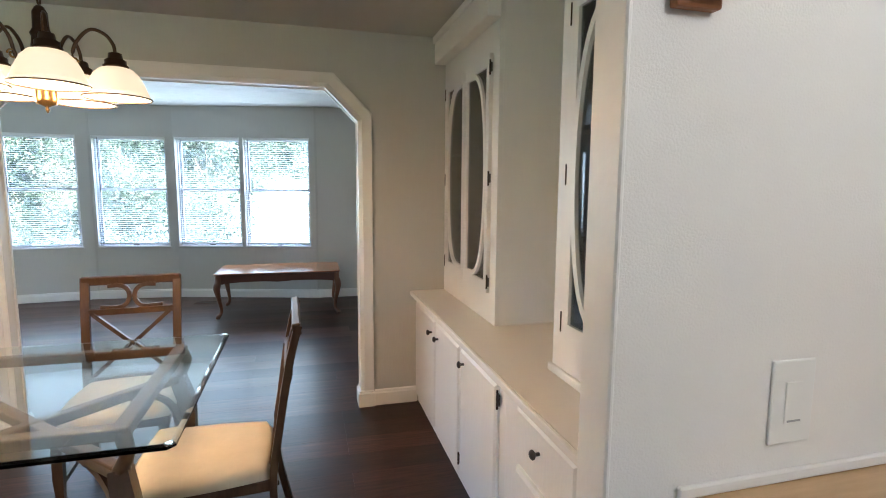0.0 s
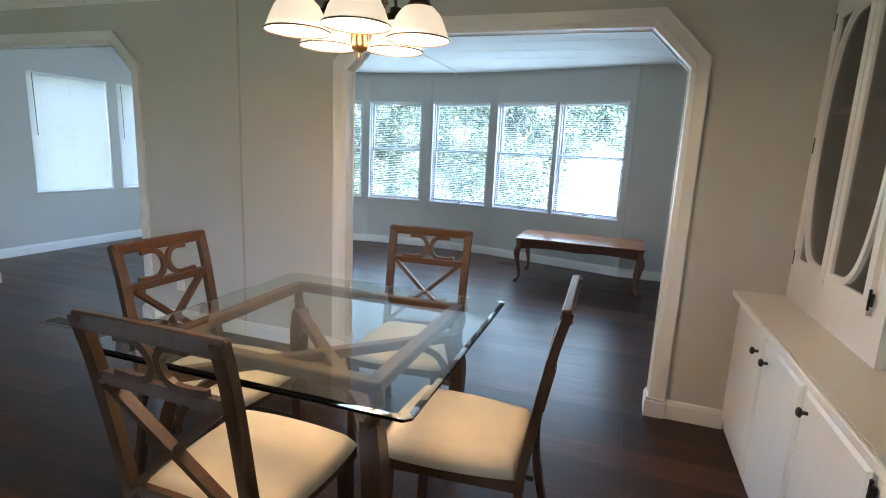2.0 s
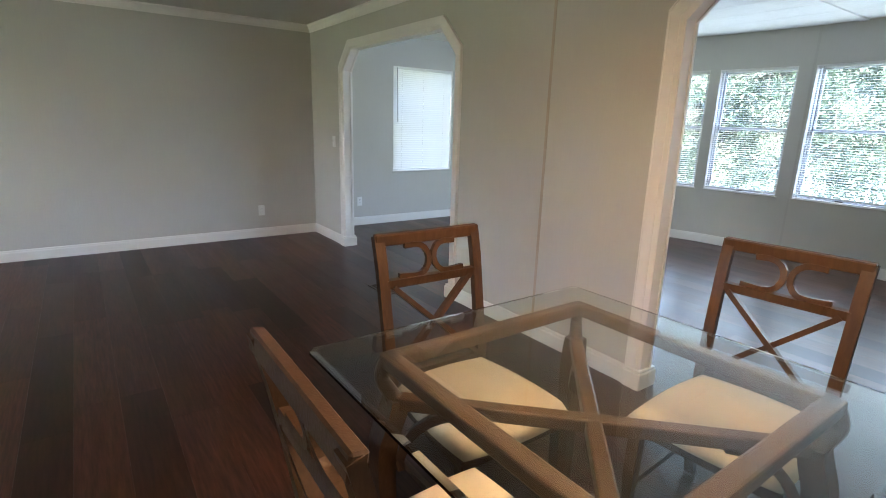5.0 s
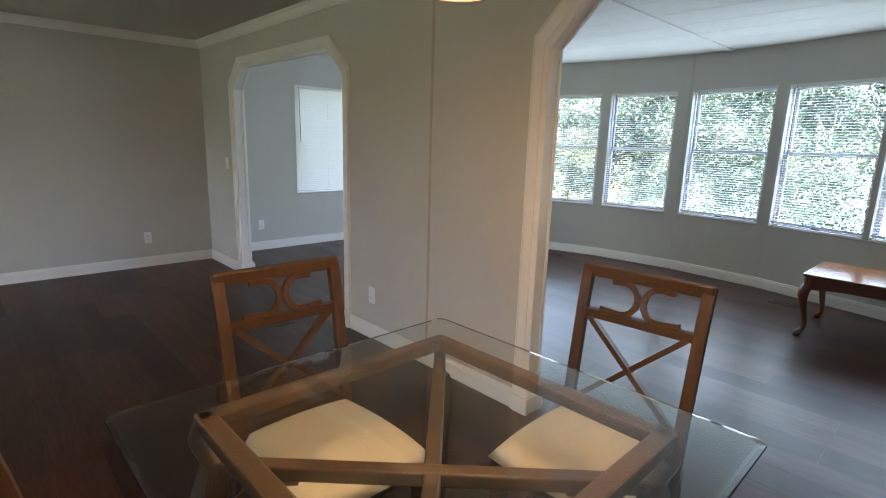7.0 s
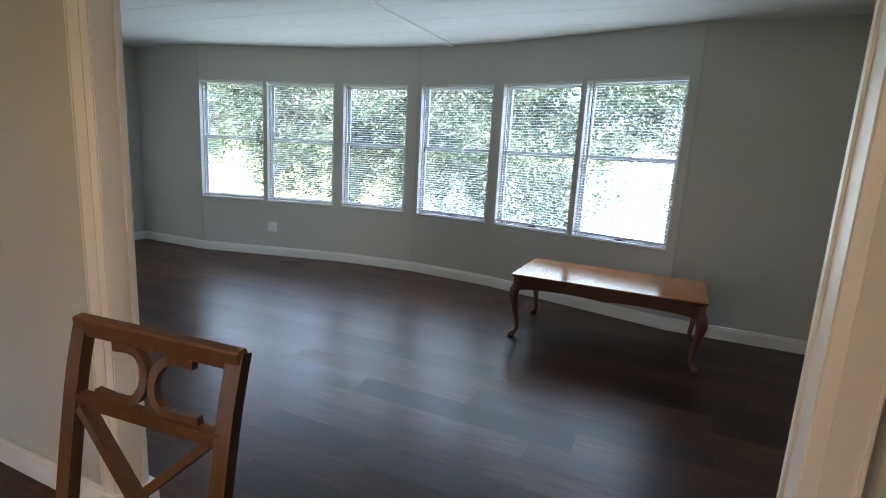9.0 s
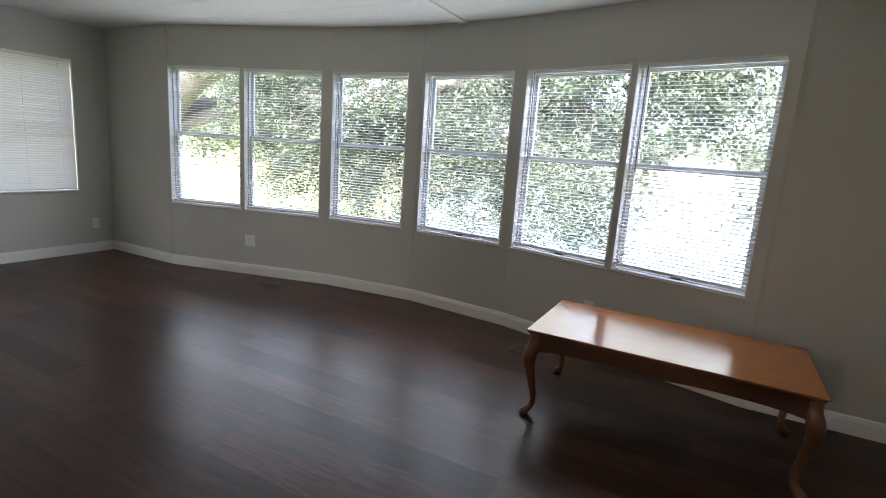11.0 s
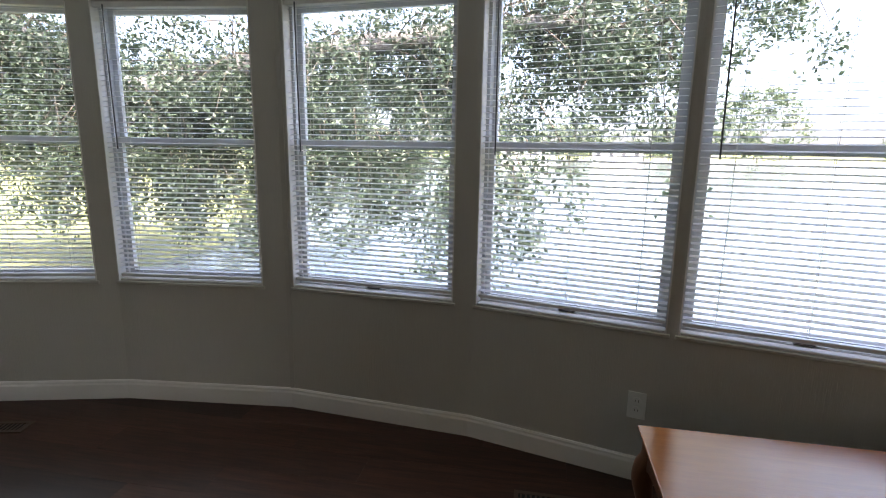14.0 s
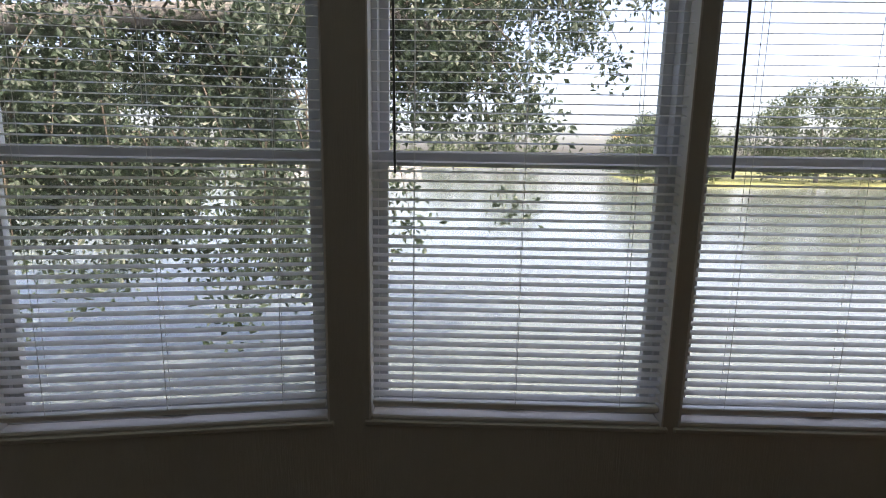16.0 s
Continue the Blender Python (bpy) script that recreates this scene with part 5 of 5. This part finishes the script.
def plank_mesh(length):
    key = round(length, 2)
    if key not in PLANK_MESH:
        bm = bmesh.new()
        g, c, w = 0.0001, 0.0004, PLANK_W
        lo = [bm.verts.new(p) for p in ((g, g, -PLANK_T), (key - g, g, -PLANK_T), (key - g, w - g, -PLANK_T), (g, w - g, -PLANK_T))]
        mi = [bm.verts.new(p) for p in ((g, g, -0.0002), (key - g, g, -0.0002), (key - g, w - g, -0.0002), (g, w - g, -0.0002))]
        hi = [bm.verts.new(p) for p in ((c, c, 0), (key - c, c, 0), (key - c, w - c, 0), (c, w - c, 0))]
        for a, b in ((lo, mi), (mi, hi)):
            for k in range(4):
                bm.faces.new((a[k], a[(k + 1) % 4], b[(k + 1) % 4], b[k]))
        bm.faces.new(hi)
        me = bpy.data.meshes.new("plank")
        bm.to_mesh(me)
        bm.free()
        me.materials.append(PLANK)
        PLANK_MESH[key] = me
    return PLANK_MESH[key], key


def floor_extent(y):
    """How far west and east the floor runs at depth y, to under the walls."""
    if y < 2.4:
        return WEST - 0.05, KITCHEN_EAST + 0.05
    if y < 8.36:
        return -4.40, 3.08
    lo = np.interp(y, [8.36, 8.46, 8.99, 9.05], [-4.40, -3.45, -1.55, -0.9])
    hi = np.interp(y, [8.36, 8.46, 8.99, 9.05], [3.08, 2.08, 0.2, -0.5])
    return float(lo), float(hi)


def floor():
    rng = random.Random(11)
    bm = bmesh.new()
    box(bm, WEST - 0.14, KITCHEN_EAST + 0.12, SOUTH - 0.14, FRONT, -0.2, -PLANK_T)
    prism(bm, [(SUN_WEST - 0.13, FRONT), (SUN_EAST + 0.13, FRONT), (SUN_EAST + 0.13, 8.5)] + [(p.x, p.y) for p in BAY_OUT[::-1]] + [(SUN_WEST - 0.13, 8.5)],
          "z", -0.2, -PLANK_T)
    fl = tagged(link("floor", bm, UNDERLAY), "dark walnut laminate plank floor, glossy", "floor", kind="structure")
    rest = bmesh.new()
    y = SOUTH
    count = 0
    while y < 8.95:
        x0, x1 = floor_extent(y + PLANK_W / 2)
        x = x0
        first = round(rng.choice((0.3, 0.5, 0.7, 0.9, 1.1, 1.22)), 2)
        while x < x1 - 0.02:
            ln = first if x == x0 else PLANK_L
            ln = round(min(ln, x1 - x), 2)
            if ln < 0.02:
                break
            if y > 2.3 and count < 300:
                me, key = plank_mesh(ln)
                o = new("plank", me)
                o.location = (x, y, 0)
                o.parent = fl
                count += 1
            else:
                box(rest, x + 0.0003, x + ln - 0.0003, y + 0.0003, y + PLANK_W - 0.0003, -PLANK_T, 0)
            x += ln
        y += PLANK_W
    r = link("planks", rest, PLANK_REST, fl)
    tagged(r, kind="stuff")


floor()

# outer walls below the floor close the house to the ground
_bm = bmesh.new()
box(_bm, WEST - 0.14, KITCHEN_EAST + 0.12, SOUTH - 0.14, 8.38, -0.85, -0.2)
tagged(link("foundation", _bm, SIDING), "white skirting below the house floor", "foundation", kind="structure")
